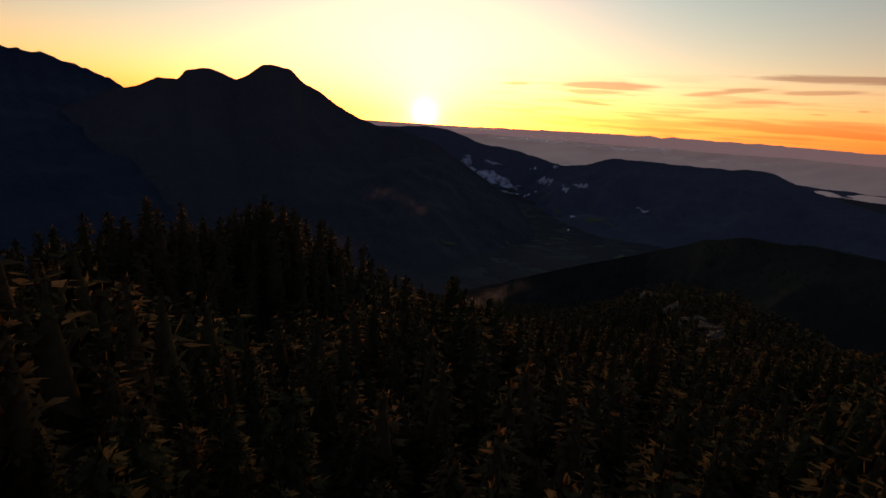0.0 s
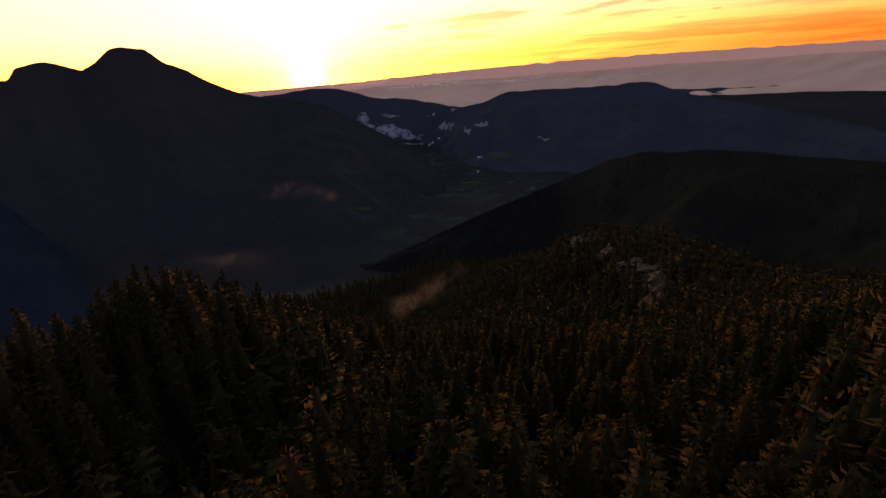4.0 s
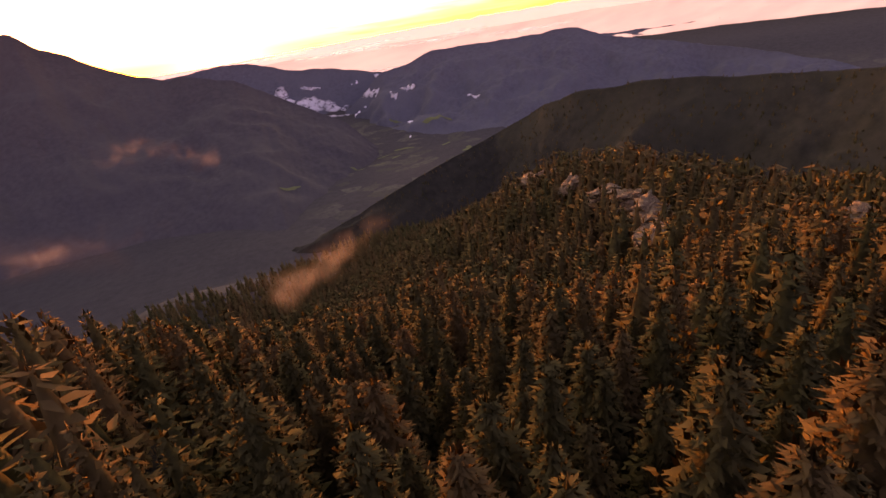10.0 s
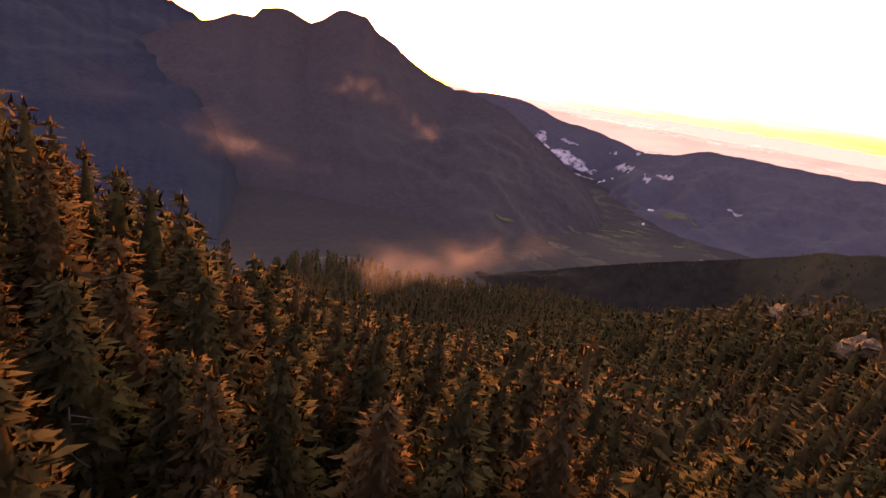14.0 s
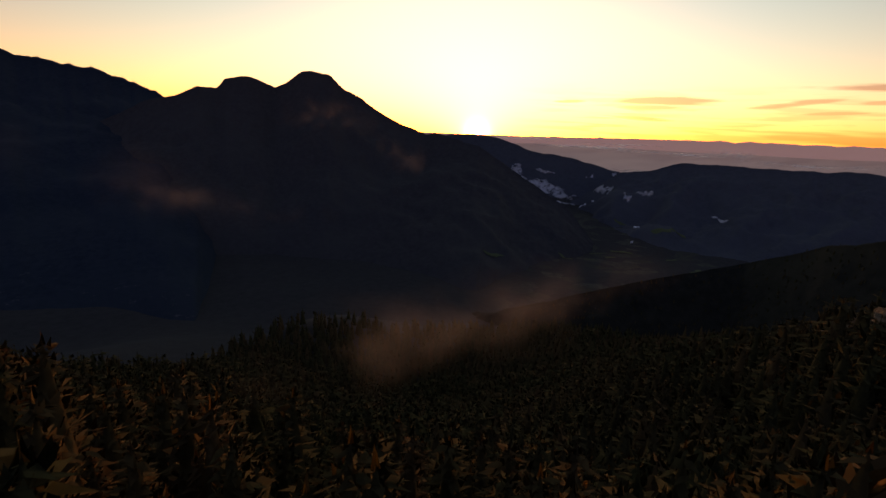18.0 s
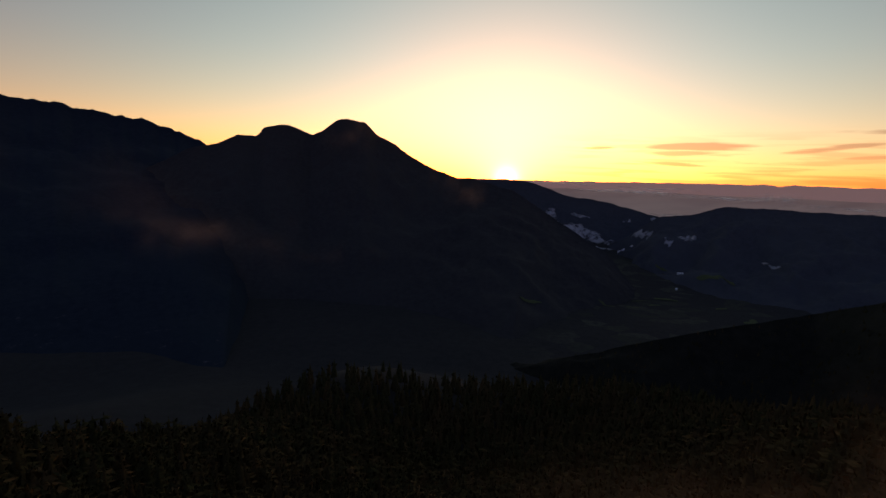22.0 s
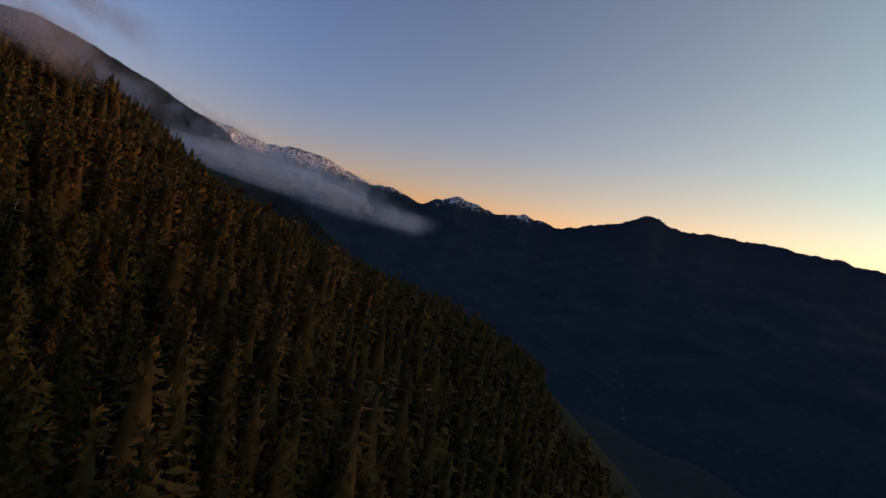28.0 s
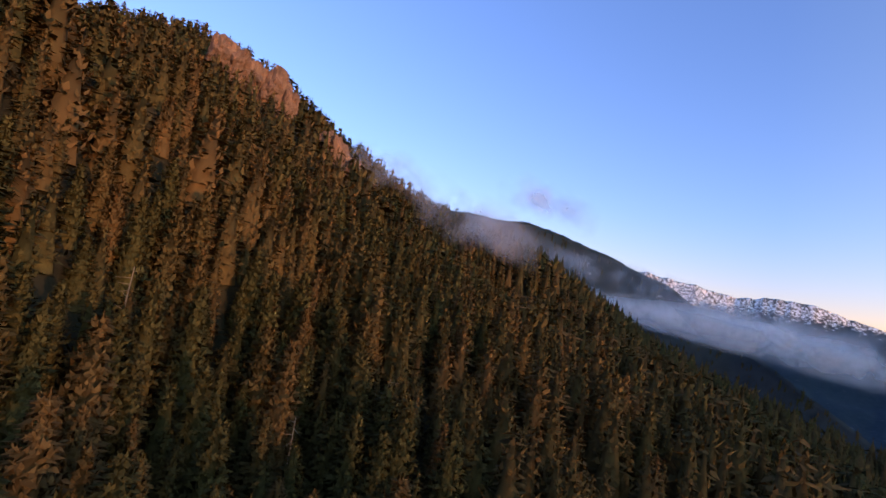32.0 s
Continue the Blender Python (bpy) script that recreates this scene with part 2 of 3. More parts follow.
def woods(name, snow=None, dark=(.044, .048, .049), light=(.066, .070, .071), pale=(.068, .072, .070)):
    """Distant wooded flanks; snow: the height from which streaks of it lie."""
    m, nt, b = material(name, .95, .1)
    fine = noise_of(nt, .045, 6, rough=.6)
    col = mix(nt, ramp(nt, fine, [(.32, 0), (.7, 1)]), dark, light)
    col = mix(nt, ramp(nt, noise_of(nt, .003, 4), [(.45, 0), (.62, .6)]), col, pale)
    if snow is not None:
        pos = nt.nodes.new("ShaderNodeNewGeometry").outputs["Position"]
        sp = nt.nodes.new("ShaderNodeSeparateXYZ")
        nt.links.new(pos, sp.inputs[0])
        high = nt.nodes.new("ShaderNodeMapRange")
        high.inputs[1].default_value, high.inputs[2].default_value = snow - 90, snow + 140
        nt.links.new(sp.outputs[2], high.inputs[0])
        # the bare ranges lie to the west; eastwards the crest is wooded
        west = nt.nodes.new("ShaderNodeMapRange")
        west.inputs[1].default_value, west.inputs[2].default_value = 1950, 1450
        nt.links.new(sp.outputs[1], west.inputs[0])
        lie = noise_of(nt, .030, 8, stretch=(1, 1, .6), rough=.7)
        amount = maths(nt, 'MULTIPLY', maths(nt, 'ADD', high.outputs[0], maths(nt, 'MULTIPLY', maths(nt, 'SUBTRACT', lie, .5), 1.9)), west.outputs[0])
        rockmix = ramp(nt, amount, [(.2, 0), (.4, 1)])
        col = mix(nt, rockmix, col, (.075, .08, .09))
        gully = ramp(nt, noise_of(nt, .055, 6, stretch=(1, 1, .3), rough=.7), [(.44, 0), (.56, 1)])
        col = mix(nt, maths(nt, 'MULTIPLY', gully, ramp(nt, amount, [(.36, 0), (.50, 1)])), col, (.66, .74, .86))
    nt.links.new(col, b.inputs[0])
    bumped(nt, b, noise_of(nt, .05, 5, rough=.6), .12, 6.0)
    return m


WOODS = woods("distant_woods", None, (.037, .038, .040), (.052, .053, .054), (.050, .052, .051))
# air haze over the farther hills, painted as a paler, bluer base colour
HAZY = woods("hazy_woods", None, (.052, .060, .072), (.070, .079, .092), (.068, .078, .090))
# below its snow the range is dark blue: distance haze mixed into the colour
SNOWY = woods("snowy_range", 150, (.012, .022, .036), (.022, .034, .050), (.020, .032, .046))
# darker, bluer woods for the shoulder, its shade put into the base colour
SHADED_WOODS = woods("shaded_woods", None, (.024, .031, .035), (.050, .058, .062), (.046, .054, .058))
GREENWOOD = woods("green_woods", None, (.016, .017, .012), (.032, .031, .022), (.030, .032, .020))

ROCK, nt, b = material("rock", .9)
col = mix(nt, ramp(nt, noise_of(nt, .5, 8, rough=.65), [(.3, 0), (.7, 1)]), (.072, .049, .028), (.175, .118, .066))
col = mix(nt, ramp(nt, noise_of(nt, .15, 5), [(.5, 0), (.65, .7)]), col, (.07, .075, .04))
nt.links.new(col, b.inputs[0])
bumped(nt, b, noise_of(nt, 1.4, 8, rough=.7), .9, .5)
CLIFF, nt, b = material("cliff_rock", .92)
col = mix(nt, ramp(nt, noise_of(nt, .22, 8, stretch=(1, 1, .35), rough=.65), [(.3, 0), (.7, 1)]), (.068, .044, .034), (.155, .100, .074))
nt.links.new(col, b.inputs[0])
bumped(nt, b, noise_of(nt, .7, 8, stretch=(1, 1, .3), rough=.7), 1.0, .9)

FIELD, nt, b = material("meadow", .95, .1)
nt.links.new(mix(nt, noise_of(nt, .02, 4), (.06, .085, .035), (.11, .125, .06)), b.inputs[0])
PALE, nt, b = material("pale_roof", .4, .5)
nt.links.new(mix(nt, noise_of(nt, .1, 3), (.75, .77, .8), (.85, .85, .85)), b.inputs[0])

# the water emits a weak pinkish glow in place of reflected sky and haze
SEA_GLOW, nt, b = material("sea", .5, .3)
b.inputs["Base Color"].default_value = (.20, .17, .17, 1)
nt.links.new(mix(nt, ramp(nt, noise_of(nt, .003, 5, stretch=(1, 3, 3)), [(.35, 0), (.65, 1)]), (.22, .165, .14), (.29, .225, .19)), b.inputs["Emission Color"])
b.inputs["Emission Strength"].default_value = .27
# added emission imitates bright haze in front of the far shore
COAST_GLOW, nt, b = material("hazy_coast_glow", 1.0, .0)
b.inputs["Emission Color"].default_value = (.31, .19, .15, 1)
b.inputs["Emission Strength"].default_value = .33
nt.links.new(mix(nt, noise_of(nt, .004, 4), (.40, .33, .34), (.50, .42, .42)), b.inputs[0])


def vapour(name, most, scale, edge=(.35, .75), through=.85):
    """Mist: white droplets, thinning out by a noise and towards the rim of each veil."""
    m = bpy.data.materials.new(name)
    m.use_nodes = True
    nt = m.node_tree
    nt.nodes.remove(nt.nodes["Principled BSDF"])
    out = nt.nodes["Material Output"]
    body = nt.nodes.new("ShaderNodeBsdfDiffuse")
    body.inputs[0].default_value = (.86, .86, .88, 1)
    thru = nt.nodes.new("ShaderNodeBsdfTranslucent")
    thru.inputs[0].default_value = (.86, .86, .88, 1)
    half = nt.nodes.new("ShaderNodeMixShader")
    half.inputs[0].default_value = through
    nt.links.new(body.outputs[0], half.inputs[1])
    nt.links.new(thru.outputs[0], half.inputs[2])
    clear = nt.nodes.new("ShaderNodeBsdfTransparent")
    rim = nt.nodes.new("ShaderNodeAttribute")
    rim.attribute_name = "thick"
    n = noise_of(nt, scale, 6, rough=.6)
    puff = ramp(nt, n, [(edge[0], 0), (edge[1], 1)], 'EASE')
    a = maths(nt, 'MULTIPLY', maths(nt, 'MULTIPLY', puff, rim.outputs["Fac"]), most)
    both = nt.nodes.new("ShaderNodeMixShader")
    nt.links.new(a, both.inputs[0])
    nt.links.new(clear.outputs[0], both.inputs[1])
    nt.links.new(half.outputs[0], both.inputs[2])
    nt.links.new(both.outputs[0], out.inputs[0])
    return m


FOGTOP = vapour("fog_patch", 1.2, .026, (.34, .60), .62)
THIN = vapour("thin_wisp", .018, .06, (.42, .74))
RISING = vapour("rising_mist", .36, .028, (.34, .70))
SHRED = vapour("torn_fog", .40, .03, (.40, .66))
WISP = vapour("wisp", .027, .06, (.42, .74))
BANK = vapour("fog_bank", .92, .012, (.28, .62))
COASTFOG = vapour("coast_cloud", .42, .008, (.34, .68))


# ================= lie of the land =================
# heights of the treetops on a grid of 112 m, rows from south to north
GX, GY, GS = -620.0, -260.0, 112.0
TOPS = np.array((
    (37, 37, 36, 27, 47, 57, 26, 2, -4, -2),
    (-67, -24, 5, 35, 80, 33, -33, -34, -33, -36),
    (-112, -53, -50, -10, 62, -34, -62, -51, -59, -71),
    (-125, -78, -38, -80, -61, -59, -80, -84, -56, -104),
    (-150, -170, -143, -120, -127, -86, -108, -120, -150, -178),
    (-187, -197, -181, -150, -162, -168, -188, -182, -123, -217),
    (-193, -262, -231, -174, -264, -246, -247, -195, -114, -269),
    (-243, -269, -351, -331, -256, -319, -315, -242, -249, -255),
    (-348, -315, -413, -375, -335, -379, -358, -304, -248, -292),
    (-410, -448, -486, -402, -347, -380, -378, -351, -340, -358),
), float)
# knolls (+) and hollows (-): x, y, half-widths, height
KNOLLS = (
    (0, 95, 34, 45, 22),
    (-85, 200, 34, 60, -8),
    (60, 235, 34, 45, -1),
    (130, 215, 34, 50, -21),
    (215, 290, 40, 60, 6),
    (-222, 75, 60, 60, 3),
    (-325, 115, 60, 60, -26),
    (-160, 195, 38, 38, 0),
    (-115, 105, 38, 38, -14),
    (-115, 150, 38, 38, 36),
    (-115, 195, 38, 38, -21),
    (-115, 240, 38, 38, -13),
    (-70, 105, 38, 38, -3),
    (-70, 150, 38, 38, 14),
    (-70, 195, 38, 38, 34),
    (-25, 105, 38, 38, -29),
    (-25, 150, 38, 38, 9),
    (-25, 195, 38, 38, 11),
    (20, 150, 38, 38, -10),
    (110, 240, 38, 38, 10),
)


def spline(u):
    u = np.abs(u)
    return np.where(u < 1, 2 / 3 - u * u + u ** 3 / 2, np.where(u < 2, (2 - u) ** 3 / 6, 0))


def canopy(x, y):
    """Height of the treetops on the near mountain."""
    x, y = np.asarray(x, float), np.asarray(y, float)
    cx, cy = np.clip(x, GX, GX + 9 * GS), np.clip(y, GY, GY + 9 * GS)
    total, weight = np.zeros_like(cx), np.zeros_like(cx)
    for j in range(10):
        by = spline((cy - GY) / GS - j)
        for i in range(10):
            w = by * spline((cx - GX) / GS - i)
            total += w * TOPS[j][i]
            weight += w
    z = total / weight
    for kx, ky, rx, ry, up in KNOLLS:
        z += up * np.exp(-((x - kx) / rx) ** 2 - ((y - ky) / ry) ** 2)
    return z


def rolling(x, y, size, seed=0.0):
    """Cheap smooth noise from a few sines, about -1 to 1."""
    a = np.sin(x / size * 1.7 + seed) * np.cos(y / size * 1.3 - seed * 2)
    b = np.sin((x + y) / size * 2.9 + seed * 3 + 1.1) * .5
    c = np.sin((x * .6 - y) / size * 5.3 + seed * 5 + .4) * .28
    return (a + b + c) / 1.5


def smooth(a, b, v):
    t = np.clip((v - a) / (b - a), 0, 1)
    return t * t * (3 - 2 * t)


TREE = 21.0


def valley(x, y):
    """The far ground: a valley floor that climbs slowly to the rim of what is seen."""
    r = np.hypot(x, y - 100)
    z = np.interp(r, (0, 2450, 2900, 3400, 3700, 4300, 4960), (-612, -612, -568, -512, -436, -330, -190))
    south = smooth(200, -900, y) * smooth(2600, 900, r)
    return z + 380 * south + rolling(x, y, 240) * 8 * smooth(4600, 3000, r)


def ground(x, y):
    r = np.hypot(x + 90, y - 240)
    near = canopy(x, y) - TREE + rolling(x, y, 34, 2.0) * 1.6
    return near + (valley(x, y) - near) * smooth(560, 1250, r)


def mesh_object(name, verts, faces, mat, flat=False, parent=None, normals=None):
    me = bpy.data.meshes.new(name)
    verts, faces = np.asarray(verts, np.float32), np.asarray(faces, np.int32)
    k = faces.shape[1]
    me.vertices.add(len(verts))
    me.vertices.foreach_set("co", verts.ravel())
    me.loops.add(faces.size)
    me.loops.foreach_set("vertex_index", faces.ravel())
    me.polygons.add(len(faces))
    me.polygons.foreach_set("loop_start", np.arange(len(faces), dtype=np.int32) * k)
    me.polygons.foreach_set("use_smooth", np.full(len(faces), not flat))
    me.update(calc_edges=True)
    me.validate()
    if normals is not None:
        me.attributes.new("custom_normal", 'FLOAT_VECTOR', 'POINT').data.foreach_set("vector", np.asarray(normals, np.float32).ravel())
    me.materials.append(mat)
    ob = new(name, me)
    if parent:
        ob.parent = parent
    return ob


def grid_faces(rows, cols, wrap=False):
    i, j = np.meshgrid(np.arange(rows - 1), np.arange(cols if wrap else cols - 1), indexing="ij")
    k = (j + 1) % cols
    return np.stack([i * cols + j, i * cols + k, (i + 1) * cols + k, (i + 1) * cols + j], -1).reshape(-1, 4)


# one sheet of ground, finer near the flight, out to the horizon
AZ = 420
az = np.linspace(0, 2 * np.pi, AZ, endpoint=False)
rad = np.concatenate([np.linspace(1, 500, 84), np.geomspace(508, 4960, 90)])
A, Q = np.meshgrid(az, rad)
X, Y = Q * np.sin(A) - 30, Q * np.cos(A) + 190
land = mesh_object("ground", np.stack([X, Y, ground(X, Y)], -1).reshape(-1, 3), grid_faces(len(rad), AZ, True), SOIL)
tagged(land, "steep forest floor falling to a dark valley", "ground", kind="structure")


# ================= mountains =================
def mountain(name, crest, toward, behind, foot, mat, label, steps=170, rough=1.0, seed=0.0, bow=.8, crag=3.0):
    """A range along a crest line; its flanks run down to the foot towards and away from the valley's middle."""
    c = np.array(crest, float)
    d = np.concatenate([[0], np.cumsum(np.hypot(*np.diff(c[:, :2], axis=0).T))])
    s = np.linspace(0, d[-1], steps)
    cx, cy = np.interp(s, d, c[:, 0]), np.interp(s, d, c[:, 1])
    # rounded between the crest's points
    cz = np.interp(s, d, c[:, 2])
    k = 1
    for _ in range(1):
        cz = np.convolve(np.pad(cz, k, mode="edge"), np.ones(2 * k + 1) / (2 * k + 1), "valid")
    cz += crag * np.array([2.4 * noise.fractal(Vector((a / 95 + seed * 9, seed, 0)), .8, 2.2, 5) for a in s])
    r = np.hypot(cx, cy - 150)
    ux, uy = cx / r, (cy - 150) / r
    v = np.concatenate([-np.linspace(1, 0, 56) ** 1.35, (np.linspace(0, 1, 14) ** 1.3)[1:]])
    S, V = np.meshgrid(s, v, indexing="ij")
    reach = np.where(V < 0, toward, behind) * np.clip((cz - foot) / 430, .12, 1)[:, None]
    px, py = cx[:, None] + ux[:, None] * V * reach, cy[:, None] + uy[:, None] * V * reach
    k = np.abs(V) ** bow
    z = cz[:, None] * (1 - k) + foot * k
    swell = np.clip(np.abs(V) * 5, 0, 1) * np.clip((1 - np.abs(V)) * 4, 0, 1)
    fold = np.array([1 - 2 * abs(noise.fractal(Vector((a / 420 + seed, c_ / 420, seed)), .9, 2.1, 5)) for a, c_ in zip(px.ravel(), py.ravel())]).reshape(px.shape)
    z += swell * rough * (70 * (fold - .5) + 8 * rolling(px, py, 60, seed))
    ob = mesh_object(name, np.stack([px, py, z], -1).reshape(-1, 3), grid_faces(steps, len(v))[:, ::-1], mat)
    return tagged(ob, label, "mountain", kind="structure")


mountain("mountain_twin_peaks", ((-2700, 2500, -640), (-2450, 2620, -500), (-2250, 2740, -330), (-2060, 2820, -170), (-1900, 2850, -80), (-1731, 2871, 0), (-1640, 2930, 16), (-1542, 2988, 78), (-1509, 3007, 79),
         (-1449, 3039, 76), (-1409, 3060, 134), (-1368, 3080, 141), (-1328, 3099, 157), (-1287, 3118, 157), (-1225, 3145, 134), (-1161, 3172, 102), (-1083, 3167, 137), (-1008, 3181, 196), (-952, 3191, 208),
         (-879, 3188, 196), (-834, 3182, 190), (-767, 3181, 124), (-642, 3178, 62), (-606, 3171, 33), (-482, 3149, -34), (-379, 3125, -80), (-244, 3074, -124), (-175, 3043, -113), (-95, 3015, -135), (-15, 2980, -157),
         (60, 2948, -172), (278, 2845, -304), (517, 2660, -446), (640, 2560, -590)), 1250, 700, -640, WOODS,
         "dark wooded mountain with two blunt peaks", 460, .4, .7, crag=2.4)
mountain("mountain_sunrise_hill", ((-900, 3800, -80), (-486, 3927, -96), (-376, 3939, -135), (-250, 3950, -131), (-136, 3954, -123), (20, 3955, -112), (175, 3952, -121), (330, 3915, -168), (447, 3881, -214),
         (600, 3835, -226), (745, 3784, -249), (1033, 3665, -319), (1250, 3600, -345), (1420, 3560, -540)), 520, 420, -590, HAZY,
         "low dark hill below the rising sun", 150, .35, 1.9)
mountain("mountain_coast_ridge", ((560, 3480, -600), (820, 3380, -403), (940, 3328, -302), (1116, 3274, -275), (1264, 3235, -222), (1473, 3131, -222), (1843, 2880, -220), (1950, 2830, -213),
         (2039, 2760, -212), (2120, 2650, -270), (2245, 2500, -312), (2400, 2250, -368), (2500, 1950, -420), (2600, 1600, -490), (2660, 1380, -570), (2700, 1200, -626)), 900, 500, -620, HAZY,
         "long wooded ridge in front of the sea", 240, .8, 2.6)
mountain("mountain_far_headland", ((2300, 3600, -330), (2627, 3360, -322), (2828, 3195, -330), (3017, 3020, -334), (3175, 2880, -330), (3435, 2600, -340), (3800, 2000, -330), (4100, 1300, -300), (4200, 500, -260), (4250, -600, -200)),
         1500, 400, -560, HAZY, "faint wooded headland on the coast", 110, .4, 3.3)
mountain("mountain_wooded_spur", ((-60, 1560, -690), (60, 1520, -620), (252, 1420, -520), (411, 1380, -455), (713, 1398, -385), (798, 1292, -315), (830, 1156, -268), (899, 959, -242), (974, 801, -240),
         (1012, 656, -237), (1000, 480, -215), (950, 300, -190), (880, 0, -150), (800, -300, -60)), 560, 700, -650, GREENWOOD,
         "rounded wooded spur beyond the rocky knoll", 200, .6, 4.4, bow=.9, crag=2.0)
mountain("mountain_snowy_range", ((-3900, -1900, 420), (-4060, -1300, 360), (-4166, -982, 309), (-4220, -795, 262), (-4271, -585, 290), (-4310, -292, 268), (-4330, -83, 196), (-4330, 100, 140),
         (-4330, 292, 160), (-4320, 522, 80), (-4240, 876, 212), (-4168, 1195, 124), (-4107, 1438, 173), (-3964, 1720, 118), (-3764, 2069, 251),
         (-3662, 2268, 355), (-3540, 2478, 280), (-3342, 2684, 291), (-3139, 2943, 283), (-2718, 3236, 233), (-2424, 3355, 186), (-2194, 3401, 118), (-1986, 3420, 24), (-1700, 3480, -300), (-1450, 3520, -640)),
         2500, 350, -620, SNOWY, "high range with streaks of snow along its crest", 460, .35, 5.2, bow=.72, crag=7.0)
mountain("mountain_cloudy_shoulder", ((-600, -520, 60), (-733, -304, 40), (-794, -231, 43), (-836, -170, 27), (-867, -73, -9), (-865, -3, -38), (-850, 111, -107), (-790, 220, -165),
         (-720, 380, -260), (-640, 560, -380), (-560, 760, -500)), 430, 620, -650, SHADED_WOODS, "steep wooded shoulder behind drifting fog", 300, .45, 6.1, crag=2.6)
mountain("mountain_far_coast", ((-900, 4800, -130), (600, 4840, -108), (1400, 4660, -88), (2200, 4340, -76), (3000, 3850, -76), (3700, 3180, -86), (4200, 2500, -92)), 60, 30, -200, COAST_GLOW,
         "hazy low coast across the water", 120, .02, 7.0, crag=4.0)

# the sea, behind the coast ridge
sa = np.radians(np.linspace(-12, 82, 60))
sr = np.linspace(3950, 4940, 14)
A, Q = np.meshgrid(sa, sr)
X, Y = Q * np.sin(A), Q * np.cos(A) + 100
water = mesh_object("water", np.stack([X, Y, np.interp(Q, (3950, 4300, 4940), (-404, -310, -118))], -1).reshape(-1, 3), grid_faces(14, 60)[:, ::-1], SEA_GLOW)
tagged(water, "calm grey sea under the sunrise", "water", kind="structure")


# ================= trees =================
def fir(rng, whorls, boughs, sprays, radius=.2, bare=.10, core=.5, long=.055, ragged=1.0):
    """A conifer 1 m high, to be scaled: whorls of sagging boughs, each tufted towards its end with pointed, upswept sprays of needles, round a slim core.
    Returns points, triangles and the soft outward directions in which the foliage takes light."""
    verts, tris, norms = [], [], []

    def tri(a, b, c):
        out = np.cross(verts[b] - verts[a], verts[c] - verts[a])
        tris.append((a, b, c) if out @ (norms[a] + norms[b] + norms[c]) > 0 else (a, c, b))

    up = np.array((0, 0, 1.0))
    lop = rng.random() * 6.283
    for w in range(whorls):
        h = bare + (.95 - bare) * ((w + .6 * rng.random()) / whorls) ** .95
        r = radius * (1 - h) ** .90 * (1 + ragged * rng.uniform(-.22, .18)) + .008
        turn, n = rng.random() * 6.28, max(4, int(round(boughs * (1 - .45 * h))))
        for k in range(n):
            a = turn + 6.283 * (k + .5 * rng.random()) / n
            rad, side = np.array((math.cos(a), math.sin(a), 0)), np.array((-math.sin(a), math.cos(a), 0))
            reach = r * (1 + ragged * rng.uniform(-.28, .20)) * (1 + .12 * math.cos(a - lop))
            sag = -.55 + .75 * h + rng.normal(0, .12)
            for q in range(sprays):
                u = .90 if sprays == 1 else .50 + .48 * (q + rng.random() * .6) / sprays
                off = rng.uniform(-1, 1) * reach * .34 * (1.25 - u) if sprays > 1 else 0
                p = up * h + rad * reach * u + side * off + up * (reach * (sag * u + .25 * u ** 3) + rng.normal(0, .006))
                size = long * (1.15 - .5 * h) * rng.uniform(.7, 1.3)
                fan = off / (reach + .01)
                if rng.random() < .42:
                    # upright tuft
                    d = rad * rng.uniform(.08, .42) + up * rng.uniform(.5, .85) + side * rng.normal(fan, .25)
                    soft = rad * .85 + up * .42
                else:
                    # flat spray
                    d = rad * rng.uniform(.7, 1.0) - up * rng.uniform(-.15, .40) + side * rng.normal(fan * 2, .35)
                    soft = rad * .38 + up * .92
                t = side * size * rng.uniform(.20, .32) + (up * rng.normal(0, .1) + rad * rng.normal(0, .1)) * size
                soft = soft + side * fan * .5 + rng.normal(0, .08, 3)
                soft /= np.linalg.norm(soft)
                b = len(verts)
                verts.extend((p - d * size * .45, p + t, p + d * size, p - t))
                norms.extend((soft,) * 4)
                tri(b, b + 1, b + 2)
                tri(b, b + 2, b + 3)
    # leader and core
    b = len(verts)
    for k in range(6):
        d = np.array((math.cos(6.283 * k / 6), math.sin(6.283 * k / 6), 0))
        verts.append(d * radius * core + up * -.12)
        norms.append((d + up * .35) / 1.06)
    verts.append(up * .955)
    norms.append(up)
    for k in range(6):
        tri(b + k, b + (k + 1) % 6, b + 6)
    for k in range(3):
        d = np.array((math.cos(2.1 * k), math.sin(2.1 * k), 0))
        c = len(verts)
        verts.extend((up * .93 + d * .012, up * .93 - d * .012, up * (1.0 - .02 * k) + d * .004))
        norms.extend((d * .8 + up * .6,) * 3)
        tri(c, c + 1, c + 2)
    return np.array(verts, np.float32), np.array(tris, np.int32), np.array(norms, np.float32)


rng = np.random.default_rng(7)
GIRTH = (.215, .235, .26, .225, .275, .20)
HERO = [fir(rng, 27, 10, 9, radius=q, bare=.07, core=.58, long=.048) for q in GIRTH]
MID = [fir(rng, 16, 7, 4, radius=q, bare=.07, core=.64, long=.070) for q in GIRTH]
FAR = [fir(rng, 11, 6, 1, radius=q, bare=.08, core=.72, long=.125) for q in (.20, .215, .235, .25)]
DISTANT = [fir(rng, 5, 5, 1, radius=q, bare=.14, core=.72, long=.18) for q in (.18, .20, .22)]
TINY = [fir(rng, 1, 5, 1, radius=q, bare=.25, core=.9, long=.26) for q in (.20, .23)]

